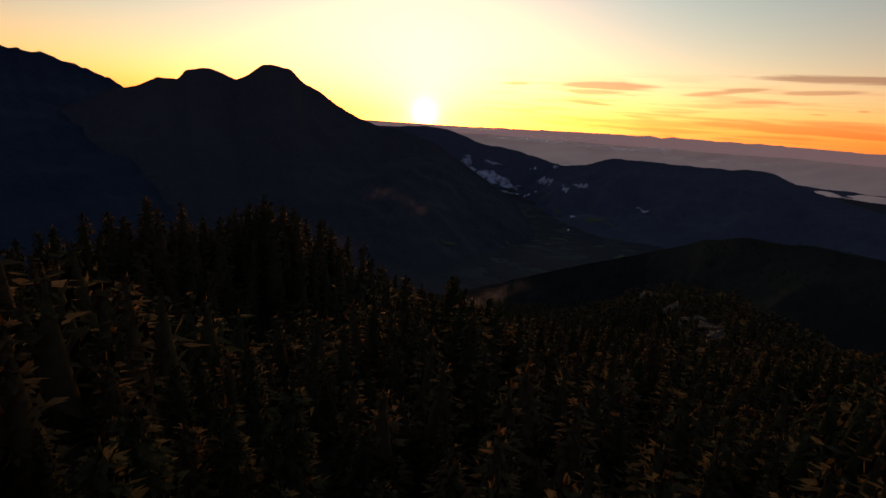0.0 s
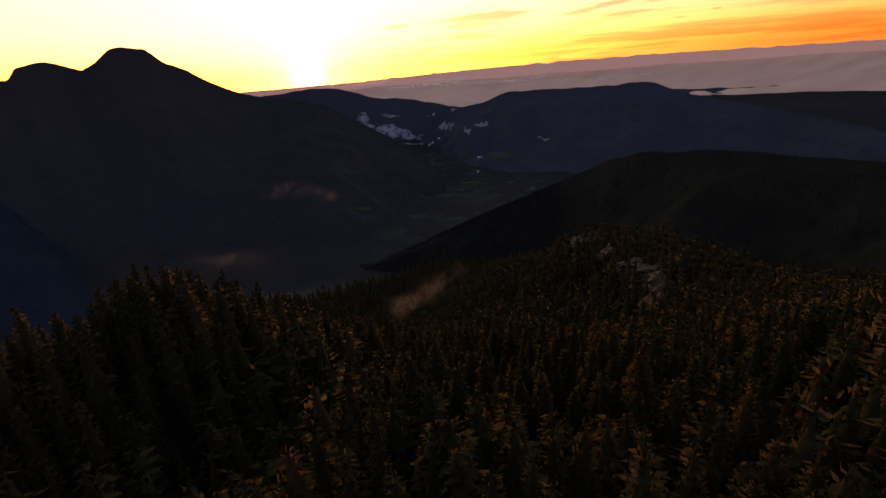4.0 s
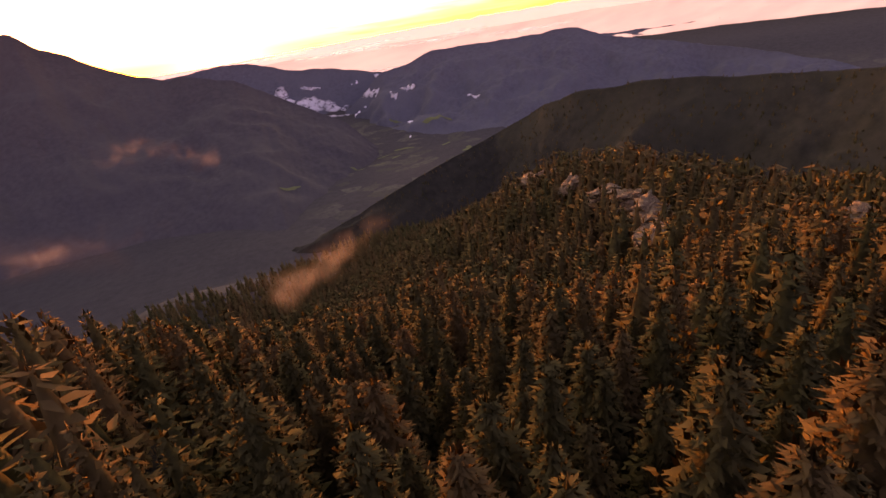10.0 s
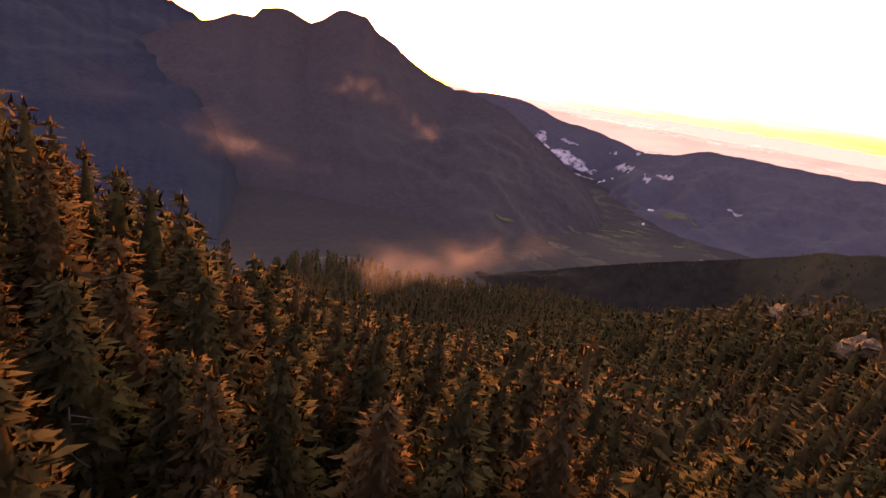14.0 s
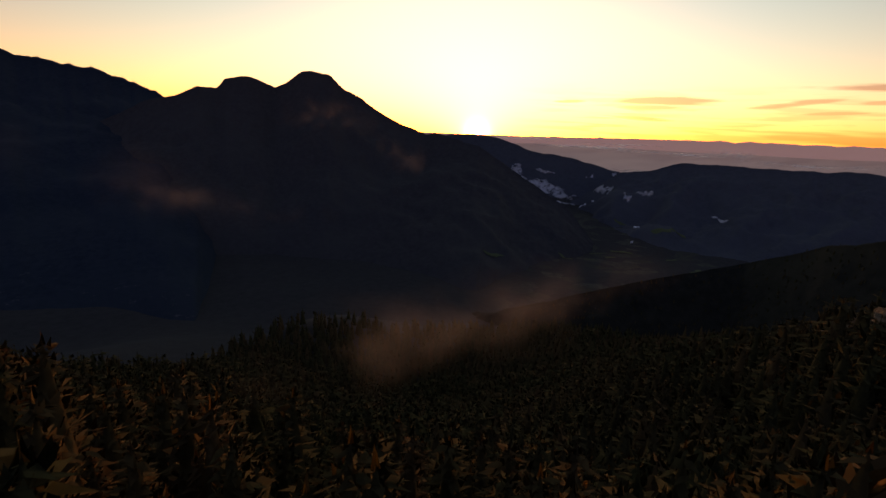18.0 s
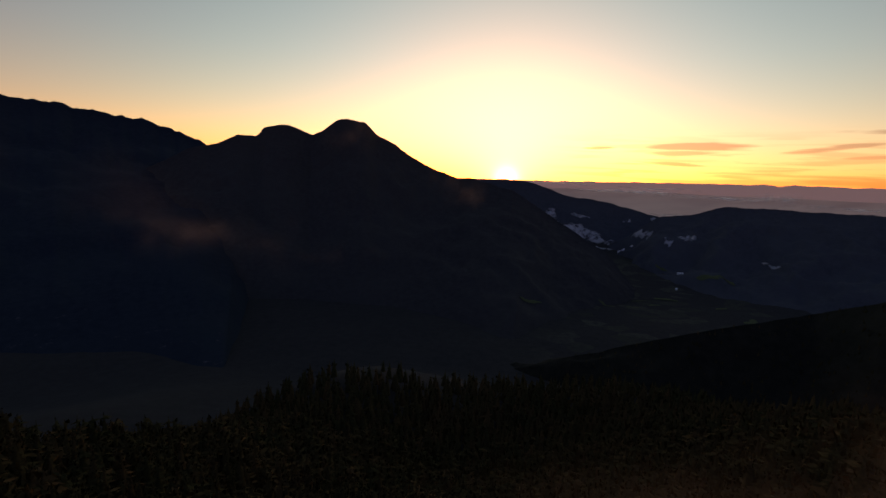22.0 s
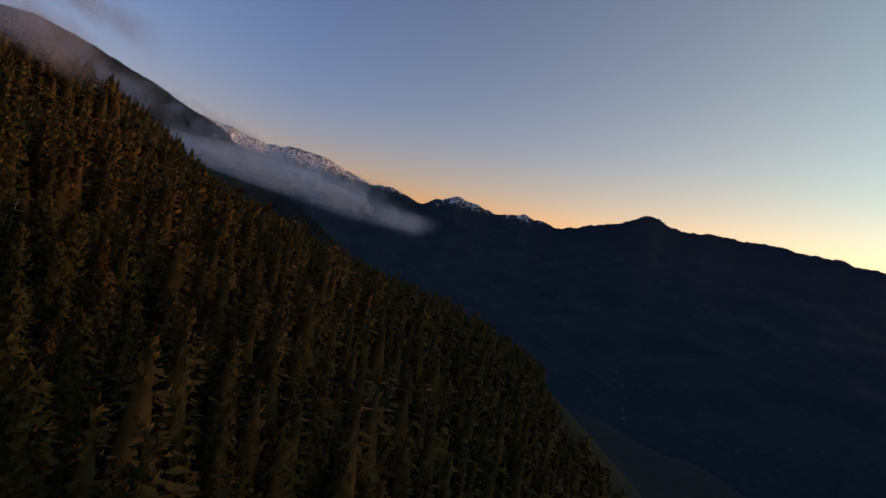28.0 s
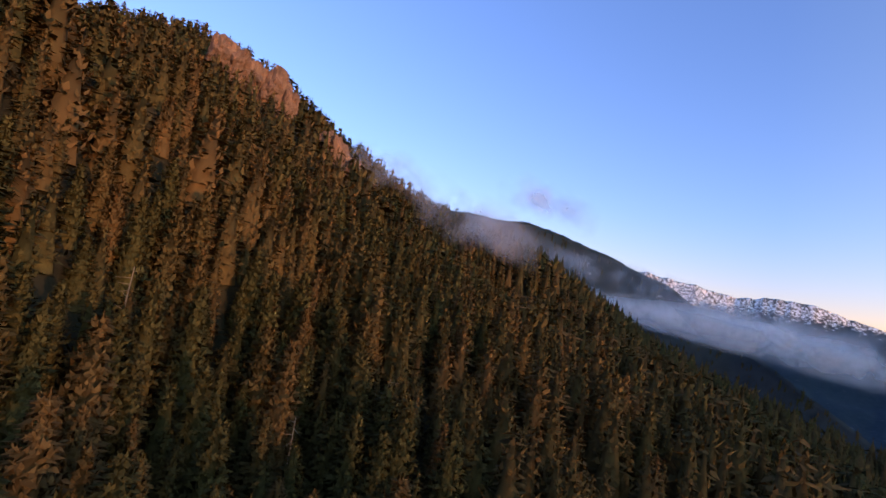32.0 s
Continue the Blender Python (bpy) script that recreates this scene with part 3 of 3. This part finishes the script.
# the line over which the glade of open air runs
LINE = np.array(((0, -44, -16), (-1, -16, 0), (4, 14, -6), (18, 50, -30), (35, 79, -51), (50, 107, -70), (58, 140, -88), (51, 171, -99),
                 (40, 206, -110), (29, 232, -115), (10, 265, -120), (-16, 287, -128), (-39, 307, -131), (-75, 311, -123)), float)


def off_line(x, y):
    """Distance on plan from the line, and its height there."""
    best, level = np.full(x.shape, 1e9), np.zeros(x.shape)
    for a, c in zip(LINE[:-1], LINE[1:]):
        d = c - a
        u = np.clip(((x - a[0]) * d[0] + (y - a[1]) * d[1]) / (d[0] ** 2 + d[1] ** 2), 0, 1)
        q = np.hypot(x - a[0] - u * d[0], y - a[1] - u * d[1])
        hit = q < best
        best, level = np.where(hit, q, best), np.where(hit, a[2] + u * d[2], level)
    return best, level


# bare rock: x, y, radius
BARE = ((236, 416, 9), (228, 405, 7), (240, 395, 7), (222, 340, 7), (217, 301, 10), (214, 279, 9), (207, 257, 10), (185, 232, 9), (194, 240, 8), (209, 168, 7), (207, 148, 6),
        (-167, -3, 9), (-178, 1, 10), (-189, 4, 10), (-200, 8, 10), (-211, 14, 9), (-175, 14, 8), (-187, 17, 8), (-199, 21, 8), (-208, 26, 7),
        (-236, 26, 8), (-245, 31, 8), (-254, 37, 7), (-232, 37, 7), (-242, 43, 7))


def scatter(x0, x1, y0, y1, gap, seed):
    g = np.random.default_rng(seed)
    nx, ny = int((x1 - x0) / gap), int((y1 - y0) / gap)
    x, y = np.meshgrid(np.arange(nx) + .0, np.arange(ny) + .0)
    x[1::2] += .5
    x = x0 + (x + g.uniform(-.44, .44, x.shape)) * gap
    y = y0 + (y + g.uniform(-.44, .44, y.shape)) * gap
    x, y = x.ravel(), y.ravel()
    tall = (12 + 16 * g.random(len(x)) ** .8) * (1 + .12 * rolling(x, y, 26, 9.0))
    keep = g.random(len(x)) > .03
    for bx, by, br in BARE:
        keep &= np.hypot(x - bx, y - by) > br
    q, level = off_line(x, y)
    z = ground(x, y)
    room = np.interp(q, (0, 8, 22), (-8.5, -8.5, 0)) + level - z
    tall = np.where(q < 22, np.minimum(tall, room), tall)
    keep &= tall > 4
    keep &= ~((y < -70) & (x > 10)) & (x < 480 - .1 * (y - 100)) & ~((x < -330) & (y > 520)) & (g.random(len(x)) < smooth(1000, 760, y + .35 * np.abs(x - 60)))
    return x[keep], y[keep], z[keep], tall[keep], q[keep], g


x, y, z, tall, q, g = scatter(-640, 500, -250, 1000, 7.8, 11)
# stands that are passed closest and can be told apart tree by tree
near = (np.hypot(x + 114, y - 226) < 44) | ((q < 38) & (y > 82) & (y < 195)) | (np.hypot(x + 20, y - 2) < 24)
middle = ~near & ((q < 54) | (np.hypot(x + 140, y - 190) < 110) | (np.hypot(x - 105, y - 150) < 70))
far_ = ~near & ~middle
# thin out what lies behind the crest or far down
remote = far_ & (q > 210)
far_ &= ~remote
scant = remote & (q > 380)
remote &= ~scant


def forest(name, px, py, pz, height, kinds, label, mat):
    """Conifers joined into one sheet of woods; the attribute tree tells them apart."""
    vs, fs, ns, hue, base = [], [], [], [], 0
    count = len(px)
    pick = g.integers(0, len(kinds), count)
    spin = g.random(count) * 6.283
    fat = .9 + .35 * g.random(count)
    lean = g.normal(0, .02, (count, 2))
    for k, (v, f, n) in enumerate(kinds):
        i = np.flatnonzero(pick == k)
        if not len(i):
            continue
        c, s, h, w = np.cos(spin[i])[:, None], np.sin(spin[i])[:, None], height[i][:, None], fat[i][:, None]
        vs.append(np.stack([(v[:, 0] * c - v[:, 1] * s) * h * w + v[:, 2] * h * lean[i][:, :1] + px[i][:, None],
                            (v[:, 0] * s + v[:, 1] * c) * h * w + v[:, 2] * h * lean[i][:, 1:] + py[i][:, None],
                            v[:, 2] * h + pz[i][:, None] - .3], -1).reshape(-1, 3))
        ns.append(np.stack([n[:, 0] * c - n[:, 1] * s, n[:, 0] * s + n[:, 1] * c, n[:, 2] + 0 * c], -1).reshape(-1, 3))
        hue.append(np.repeat(g.random(len(i)), len(v)))
        fs.append((f[None] + (np.arange(len(i)) * len(v))[:, None, None] + base).reshape(-1, 3))
        base += len(i) * len(v)
    ob = mesh_object(name, np.concatenate(vs), np.concatenate(fs), mat, normals=np.concatenate(ns))
    ob.data.attributes.new("tree", 'FLOAT', 'POINT').data.foreach_set("value", np.concatenate(hue).astype(np.float32))
    return tagged(ob, label, "forest", kind="stuff")


for which, kinds, name, label in ((middle, MID, "forest_canopy", "dense conifers covering the steep slope"), (remote, DISTANT, "forest_distance", "small far conifers covering the lower slopes"),
                                  (scant, TINY, "forest_valley", "tiny far conifers in the valley woods"),
                                  (far_, FAR, "forest_backdrop", "distant conifers covering the slopes and knoll")):
    forest(name, x[which], y[which], z[which], tall[which], kinds, label, NEEDLES_FOREST)

# younger conifers in the gaps of the slope, where nothing taller stands within a few metres
young = np.random.default_rng(23)
gx, gy = young.uniform(-190, -50, 2600), young.uniform(140, 262, 2600)
stand = np.ones(len(gx), bool)
for i in range(len(gx)):
    stand[i] = np.hypot(x - gx[i], y - gy[i]).min() > 4.6 and (i == 0 or not (np.hypot(gx[:i] - gx[i], gy[:i] - gy[i])[stand[:i]] < 4.6).any())
stand &= off_line(gx, gy)[0] > 30
gx, gy = gx[stand], gy[stand]
forest("forest_young", gx, gy, ground(gx, gy), young.uniform(11, 18, len(gx)), MID, "younger conifers between the tall ones on the slope", NEEDLES_FOREST)


def wooded(name, over, count, label, keep):
    """Small conifers strewn over a mountain's faces."""
    me = bpy.data.objects[over].data
    mid = np.zeros(len(me.polygons) * 3, np.float32)
    me.polygons.foreach_get("center", mid)
    mid = mid.reshape(-1, 3)
    area = np.zeros(len(mid), np.float32)
    me.polygons.foreach_get("area", area)
    area *= keep(*mid.T)
    pick = g.choice(len(mid), count, p=area / area.sum())
    co = np.zeros(len(me.vertices) * 3, np.float32)
    me.vertices.foreach_get("co", co)
    co = co.reshape(-1, 3)
    corner = np.array([p.vertices[:] for p in me.polygons], np.int32)[pick]
    u, v = g.random((count, 1)), g.random((count, 1))
    p = (co[corner[:, 0]] * (1 - u) + co[corner[:, 1]] * u) * (1 - v) + (co[corner[:, 3]] * (1 - u) + co[corner[:, 2]] * u) * v
    forest(name, p[:, 0], p[:, 1], p[:, 2] - 9, g.uniform(11, 19, count), TINY, label, NEEDLES_FOREST)


wooded("forest_spur", "mountain_wooded_spur", 6500, "far conifers covering the rounded spur", lambda px, py, pz: (pz > -560) & (py > -100))
wooded("forest_shoulder", "mountain_cloudy_shoulder", 4000, "far conifers covering the steep shoulder", lambda px, py, pz: (px > -900) & (pz > -420))


def cone_mesh(name, r0, r1, h, sides=7, bend=0.0):
    bm = bmesh.new()
    rings = []
    for k in range(5):
        t = k / 4
        rr = r0 + (r1 - r0) * t ** .8
        rings.append([bm.verts.new((rr * math.cos(6.283 * j / sides) + bend * t * t, rr * math.sin(6.283 * j / sides), h * t)) for j in range(sides)])
    for a, c in zip(rings[:-1], rings[1:]):
        for j in range(sides):
            bm.faces.new((a[j], a[(j + 1) % sides], c[(j + 1) % sides], c[j]))
    bm.faces.new(rings[-1])
    me = bpy.data.meshes.new(name)
    bm.to_mesh(me)
    bm.free()
    return me


def conifer(kind):
    """tree > trunk, crown"""
    top = tagged(new("conifer_tree"), "tall olive-green conifer with upswept boughs on the slope", "tree", "conifers on the slope")
    v, f, n = HERO[kind]
    crown = mesh_object("crown", v * 24, f, NEEDLES, parent=top, normals=n)
    me = cone_mesh("trunk", .34, .06, 18.0, 7, .1)
    me.materials.append(BARK)
    trunk = new("trunk", me)
    trunk.parent = top
    return top


makers = [conifer(k) for k in range(len(HERO))]
used = [0] * len(HERO)
for i in np.flatnonzero(near):
    k = int(g.integers(0, len(HERO)))
    s, w = tall[i] / 24, .9 + .3 * g.random()
    m = pose(x[i], y[i], z[i] - .3, g.normal(0, 1.2), g.normal(0, 1.2), g.random() * 360) @ Matrix.Diagonal((s * w, s * w, s, 1))
    if used[k] == 0:
        makers[k].matrix_basis = m
        used[k] = 1
    else:
        t = copy_thing(makers[k], Matrix())
        t.matrix_basis = m


# ================= rock =================
def lump(name, size, seed, mat, detail=3, rough=.28):
    """A broken block of stone: a sphere cut by chance planes and roughened."""
    bm = bmesh.new()
    bmesh.ops.create_icosphere(bm, subdivisions=detail, radius=1.0)
    r = random.Random(seed)
    cuts = [(Vector((r.gauss(0, 1), r.gauss(0, 1), r.gauss(0, .8))).normalized(), r.uniform(.45, .85)) for _ in range(11)]
    for v in bm.verts:
        for n, d in cuts:
            over = v.co.dot(n) - d
            if over > 0:
                v.co -= n * over * .92
        v.co *= 1 + rough * noise.noise(v.co * 2.3 + Vector((seed, 0, 0))) * .6 + rough * .3 * noise.noise(v.co * 6 + Vector((0, seed, 0)))
        v.co = Vector((v.co.x * size[0], v.co.y * size[1], v.co.z * size[2]))
    me = bpy.data.meshes.new(name)
    bm.to_mesh(me)
    bm.free()
    me.materials.append(mat)
    return new(name, me)


def floor_at(px, py):
    return float(ground(np.array([px], float), np.array([py], float))[0])


dice = random.Random(5)
for bx, by, br in BARE[:11]:
    for k in range(7 if br > 8 else 5):
        a, d = dice.uniform(0, 6.28), dice.uniform(.1, .75) * br
        px, py = bx + d * math.cos(a), by + d * math.sin(a)
        s = dice.uniform(.5, .85) * br
        ob = lump("rock", (s * 1.8, s * 1.0, s * dice.uniform(.4, .7)), dice.random() * 90, ROCK, 3, .75)
        ob.matrix_world = pose(px, py, floor_at(px, py) + dice.uniform(8.0, 13.0), dice.uniform(-20, 8), dice.uniform(-16, 16), dice.uniform(10, 60))
        tagged(ob, "weathered tan rock slab bared on the wooded knoll", "rock", "rock slabs on the knoll")
for px, py, pz, sx, sy, sz, turn in ((-164, -7, 3, 9, 7, 10, -20), (-174, -5, 0, 11, 8, 13, -16), (-186, -2, -5, 12, 8, 14, -14), (-197, 2, -9, 12, 8, 14, -22), (-208, 8, -18, 10, 7, 13, -30),
                                     (-233, 20, -36, 9, 7, 12, -30), (-242, 25, -43, 10, 7, 14, -32), (-252, 31, -52, 9, 7, 12, -36)):
    ob = lump("cliff", (sx, sy, sz), px * .37, CLIFF, 4, .62)
    ob.matrix_world = pose(px, py, pz, -14, 0, turn)
    tagged(ob, "steep reddish rock face breaking through the conifers", "cliff", "rock faces on the ridge")


# ================= dead trees =================
def dead_tree(px, py, h, seed):
    """dead_tree > trunk, each limb"""
    r = random.Random(seed)
    top = tagged(new("dead_tree"), "bare silver-grey dead conifer standing among green ones", "tree", "dead trees on the slope")
    me = cone_mesh("trunk", .26, .06, h, 7, r.uniform(-.6, .6))
    me.materials.append(DEADWOOD)
    new("trunk", me).parent = top
    for k in range(11):
        me = cone_mesh("limb", .07, .015, r.uniform(1.4, 3.2), 5, r.uniform(-.5, .1))
        me.materials.append(DEADWOOD)
        limb = new("limb", me)
        limb.parent = top
        limb.matrix_basis = pose(0, 0, h * (.35 + .06 * k), 0, r.uniform(70, 112), r.uniform(0, 360))
    top.matrix_basis = pose(px, py, floor_at(px, py) - .3, r.uniform(-4, 4), r.uniform(-4, 4), r.uniform(0, 360))


for k, (px, py, h) in enumerate(((-104, 248, 17), (-127, 226, 19), (-98, 210, 19), (-150, 222, 17), (30, 164, 15), (52, 170, 15), (60, 118, 16))):
    dead_tree(px, py, h, 40 + k)


# ================= valley =================
from mathutils.bvhtree import BVHTree
bpy.context.view_layer.update()
sheets = [BVHTree.FromPolygons([v.co for v in o.data.vertices], [tuple(p.vertices) for p in o.data.polygons])
          for o in (land, bpy.data.objects["mountain_twin_peaks"], bpy.data.objects["mountain_coast_ridge"], bpy.data.objects["mountain_sunrise_hill"])]


def drop(px, py):
    """The top of the far land there."""
    best = -900.0
    for s in sheets:
        hit = s.ray_cast(Vector((px, py, 2000)), Vector((0, 0, -1)))[0]
        if hit:
            best = max(best, hit.z)
    return best


def draped(name, px, py, length, width, turn, mat, lift, wavy=.18, seed=0):
    """A patch of ground cover with an uneven outline, laid over the land."""
    n, m = 15, 7
    c, s = math.cos(radians(turn)), math.sin(radians(turn))
    verts = []
    for i in range(n):
        u = 2 * i / (n - 1) - 1
        for j in range(m):
            v = 2 * j / (m - 1) - 1
            shape = (1 - abs(u) ** 3.5) ** .5 if abs(u) < 1 else 0
            w = width * (shape * (1 - wavy) + wavy * .5 * (1 + math.sin(u * 7 + seed)) * shape)
            a, b_ = u * length, v * w + width * wavy * math.sin(u * 3 + seed)
            qx, qy = px + a * c - b_ * s, py + a * s + b_ * c
            verts.append((qx, qy, drop(qx, qy) + lift))
    return mesh_object(name, verts, grid_faces(n, m)[:, ::-1], mat)


for k, (px, py, l, w, t) in enumerate(((1015, 2640, 84, 20, -33), (745, 2456, 52, 14, -22), (667, 2356, 26, 10, 20), (566, 2298, 30, 9, 12), (457, 2271, 34, 8, -8), (959, 2159, 40, 16, 40),
                                      (138, 2061, 46, 9, 22), (620, 2420, 36, 7, 10), (860, 2900, 40, 10, -20), (930, 2350, 30, 10, 30))):
    tagged(draped("meadow", px, py, l, w, t, FIELD, 2.5, .35, k), "pale green meadow strip on the valley floor", "meadow", "meadows in the valley", "structure")


def barn(px, py, l, w, h, turn):
    """barn > walls, roof"""
    top = tagged(new("barn"), "small white-roofed farm building in the valley", "building", "farm buildings in the valley")
    bm = bmesh.new()
    bmesh.ops.create_cube(bm, size=1.0, matrix=Matrix.Translation((0, 0, h / 2)) @ Matrix.Diagonal((l, w, h, 1)))
    me = bpy.data.meshes.new("walls")
    bm.to_mesh(me)
    bm.free()
    me.materials.append(PALE)
    new("walls", me).parent = top
    e, f, g_ = l / 2 + 1, w / 2 + 1, h + w * .32
    roof = mesh_object("roof", ((-e, -f, h - .4), (e, -f, h - .4), (e, 0, g_), (-e, 0, g_), (e, f, h - .4), (-e, f, h - .4)),
                       ((0, 1, 2, 3), (3, 2, 4, 5)), PALE, True, top)
    top.matrix_basis = pose(px, py, drop(px, py) - .5, 0, 0, turn)


for q_ in ((738, 3311, 34, 17, 9, 20), (752, 3322, 20, 12, 10, 60), (722, 3298, 16, 11, 7, 5), (790, 3290, 14, 9, 6, 30), (905, 2795, 16, 11, 7, 15), (918, 2788, 14, 10, 7, 70),
           (840, 2620, 14, 9, 6, 60)):
    barn(*q_)


def fog_sheet(x0, y0, x1, y1, half, lift, seed):
    """A thin patch of fog lying along a line on the land, torn at its rim."""
    n, m = 40, 16
    run = math.hypot(x1 - x0, y1 - y0)
    cx, cy = (x1 - x0) / run, (y1 - y0) / run
    verts, fade = [], []
    for i in range(n):
        u = i / (n - 1)
        bend = noise.noise(Vector((u * 3, seed, 0))) * half * .7
        w = half * (.75 + .6 * noise.noise(Vector((u * 5, 0, seed))))
        for j in range(m):
            v = 2 * j / (m - 1) - 1
            a, o = u * run, v * w + bend
            qx, qy = x0 + a * cx - o * cy, y0 + a * cy + o * cx
            rim = min(1.0, 4 * u * (1 - u) * 1.6) * (1 - v * v)
            verts.append((qx, qy, drop(qx, qy) + 1.5 + lift * rim * (.7 + .6 * noise.noise(Vector((qx / 30, qy / 30, seed))))))
            fade.append(rim ** .5)
    ob = mesh_object("fog_bank", verts, grid_faces(n, m)[:, ::-1], FOGTOP)
    ob.data.attributes.new("thick", 'FLOAT', 'POINT').data.foreach_set("value", np.array(fade, np.float32))
    return tagged(ob, "torn white fog patch lying in the valley", "fog", "low fog banks")


for k, (x0, y0, x1, y1, half, lift) in enumerate(((285, 3735, 560, 3590, 62, 16), (420, 3640, 720, 3480, 54, 12), (540, 3462, 715, 3362, 26, 8), (815, 3380, 890, 3248, 22, 7), (905, 3095, 940, 3050, 20, 7),
                                                  (980, 3100, 1056, 3034, 26, 9), (470, 3757, 612, 3690, 14, 5), (810, 3662, 860, 3650, 14, 5), (985, 3665, 1045, 3640, 18, 6), (1282, 2800, 1318, 2676, 8, 3))):
    fog_sheet(x0, y0, x1, y1, half, lift, k + 1.3)


# ================= drifting mist =================
def veils(name, line, tall, spread, count, mat, label, seed, cols=30, rows=10):
    """Mist as a stack of thin curved veils along a line, each fading to nothing at its rim. mist > veil"""
    r = random.Random(seed)
    top = tagged(new(name), label, "mist", "drifting mist")
    p = np.array(line, float)
    d = np.concatenate([[0], np.cumsum(np.linalg.norm(np.diff(p, axis=0), axis=1))])
    u = np.linspace(0, 1, cols)
    mid = np.stack([np.interp(u * d[-1], d, p[:, i]) for i in range(3)], -1)
    run = p[-1] - p[0]
    side = np.array((-run[1], run[0], 0)) / np.hypot(run[0], run[1])
    for k in range(count):
        off = ((k + .5) / count * 2 - 1) * spread
        lean, ph = r.uniform(-.5, .5), r.uniform(0, 6.28)
        v = np.linspace(-1, 1, rows)
        U, V = np.meshgrid(u, v, indexing="ij")
        swell = tall * (.75 + .3 * np.sin(U * 5 + ph))
        co = mid[:, None, :] + side * (off + lean * V * tall * .6 + np.sin(U * 6 + ph) * spread * .25)[..., None]
        co[..., 2] += V * swell + np.sin(U * 9 + ph * 2) * tall * .25
        fade = np.clip(np.sin(np.pi * np.clip(U, 0, 1)), 0, 1) ** .8 * (1 - V ** 2) ** 1.4
        ob = mesh_object("veil", co.reshape(-1, 3), grid_faces(cols, rows), mat, parent=top)
        ob.data.attributes.new("thick", 'FLOAT', 'POINT').data.foreach_set("value", fade.ravel().astype(np.float32))
    return top


GOLD = "thin golden mist drifting over the treetops"
veils("mist_wisp", ((8, 262, -146), (24, 266, -142), (42, 272, -139), (62, 280, -134), (84, 290, -128)), 8, 7, 5, WISP, GOLD, 1)
veils("mist_wisp", ((-60, 455, -98), (-38, 462, -100), (-10, 470, -104)), 9, 6, 4, THIN, GOLD, 2)
veils("mist_wisp", ((-22, 520, -118), (-2, 530, -124), (14, 535, -132)), 11, 6, 4, THIN, GOLD, 3)
veils("mist_wisp", ((-130, 400, -138), (-95, 420, -142), (-60, 436, -146)), 10, 8, 3, THIN, GOLD, 4)
veils("mist_wisp", ((-70, 450, -152), (-50, 458, -154), (-30, 466, -156)), 7, 6, 3, THIN, GOLD, 5)
HAZE = vapour("faint_wisp", .0035, .022, (.36, .74))
FAINT = "faint violet mist hanging before the far mountain"
veils("mist_wisp", ((-167, 361, -119), (-152, 375, -118), (-133, 388, -121)), 15, 10, 4, HAZE, FAINT, 21)
veils("mist_wisp", ((-124, 404, -132), (-102, 416, -136), (-80, 426, -142), (-61, 431, -155)), 15, 10, 4, HAZE, FAINT, 22)
veils("mist_wisp", ((-83, 346, -121), (-66, 351, -125), (-50, 355, -130), (-35, 356, -140)), 12, 8, 3, HAZE, FAINT, 24)
veils("mist_bank", ((-545, -10, -78), (-580, 59, -95), (-656, 159, -110), (-723, 262, -116), (-765, 360, -126)), 22, 36, 6, BANK, "pale grey fog bank clinging to the mountainside", 6, 44, 14)
veils("mist_wisp", ((-276, 72, -62), (-298, 102, -68), (-322, 140, -84)), 20, 14, 6, RISING, "faint pink mist rising from the trees", 7)
veils("mist_wisp", ((-420, 10, -10), (-455, 50, -18), (-480, 90, -30)), 18, 14, 3, RISING, "faint pink mist rising from the trees", 8)
veils("mist_bank", ((-520, -40, -40), (-560, 30, -62), (-610, 110, -80), (-690, 210, -92), (-745, 300, -100)), 20, 46, 4, SHRED, "torn grey fog clinging to the mountainside", 9, 44, 12)
veils("mist_wisp", ((-235, 45, -44), (-262, 70, -50), (-285, 100, -62)), 15, 10, 3, RISING, "faint pink mist rising from the trees", 10)
SEAFOG = "long white cloud bank lying along the coast"
for k, (px, py, pz, l, h, t) in enumerate(((300, 4240, -128, 420, 13, -4), (900, 4180, -168, 420, 18, -14), (1500, 4010, -186, 420, 20, -24), (1850, 3880, -172, 170, 34, -26),
                                          (2200, 3640, -214, 420, 18, -34), (560, 4330, -112, 200, 8, -8), (1200, 4300, -140, 320, 9, -16), (1080, 3560, -300, 130, 9, -20))):
    ca, sa_ = math.cos(radians(t)), math.sin(radians(t))
    veils("cloud_bank", [(px + u * l * ca, py + u * l * sa_, pz + 5 * math.sin(u * 5 + k)) for u in (-1, -.5, 0, .5, 1)], h, 30, 3, COASTFOG, SEAFOG, 50 + k, 48, 12)
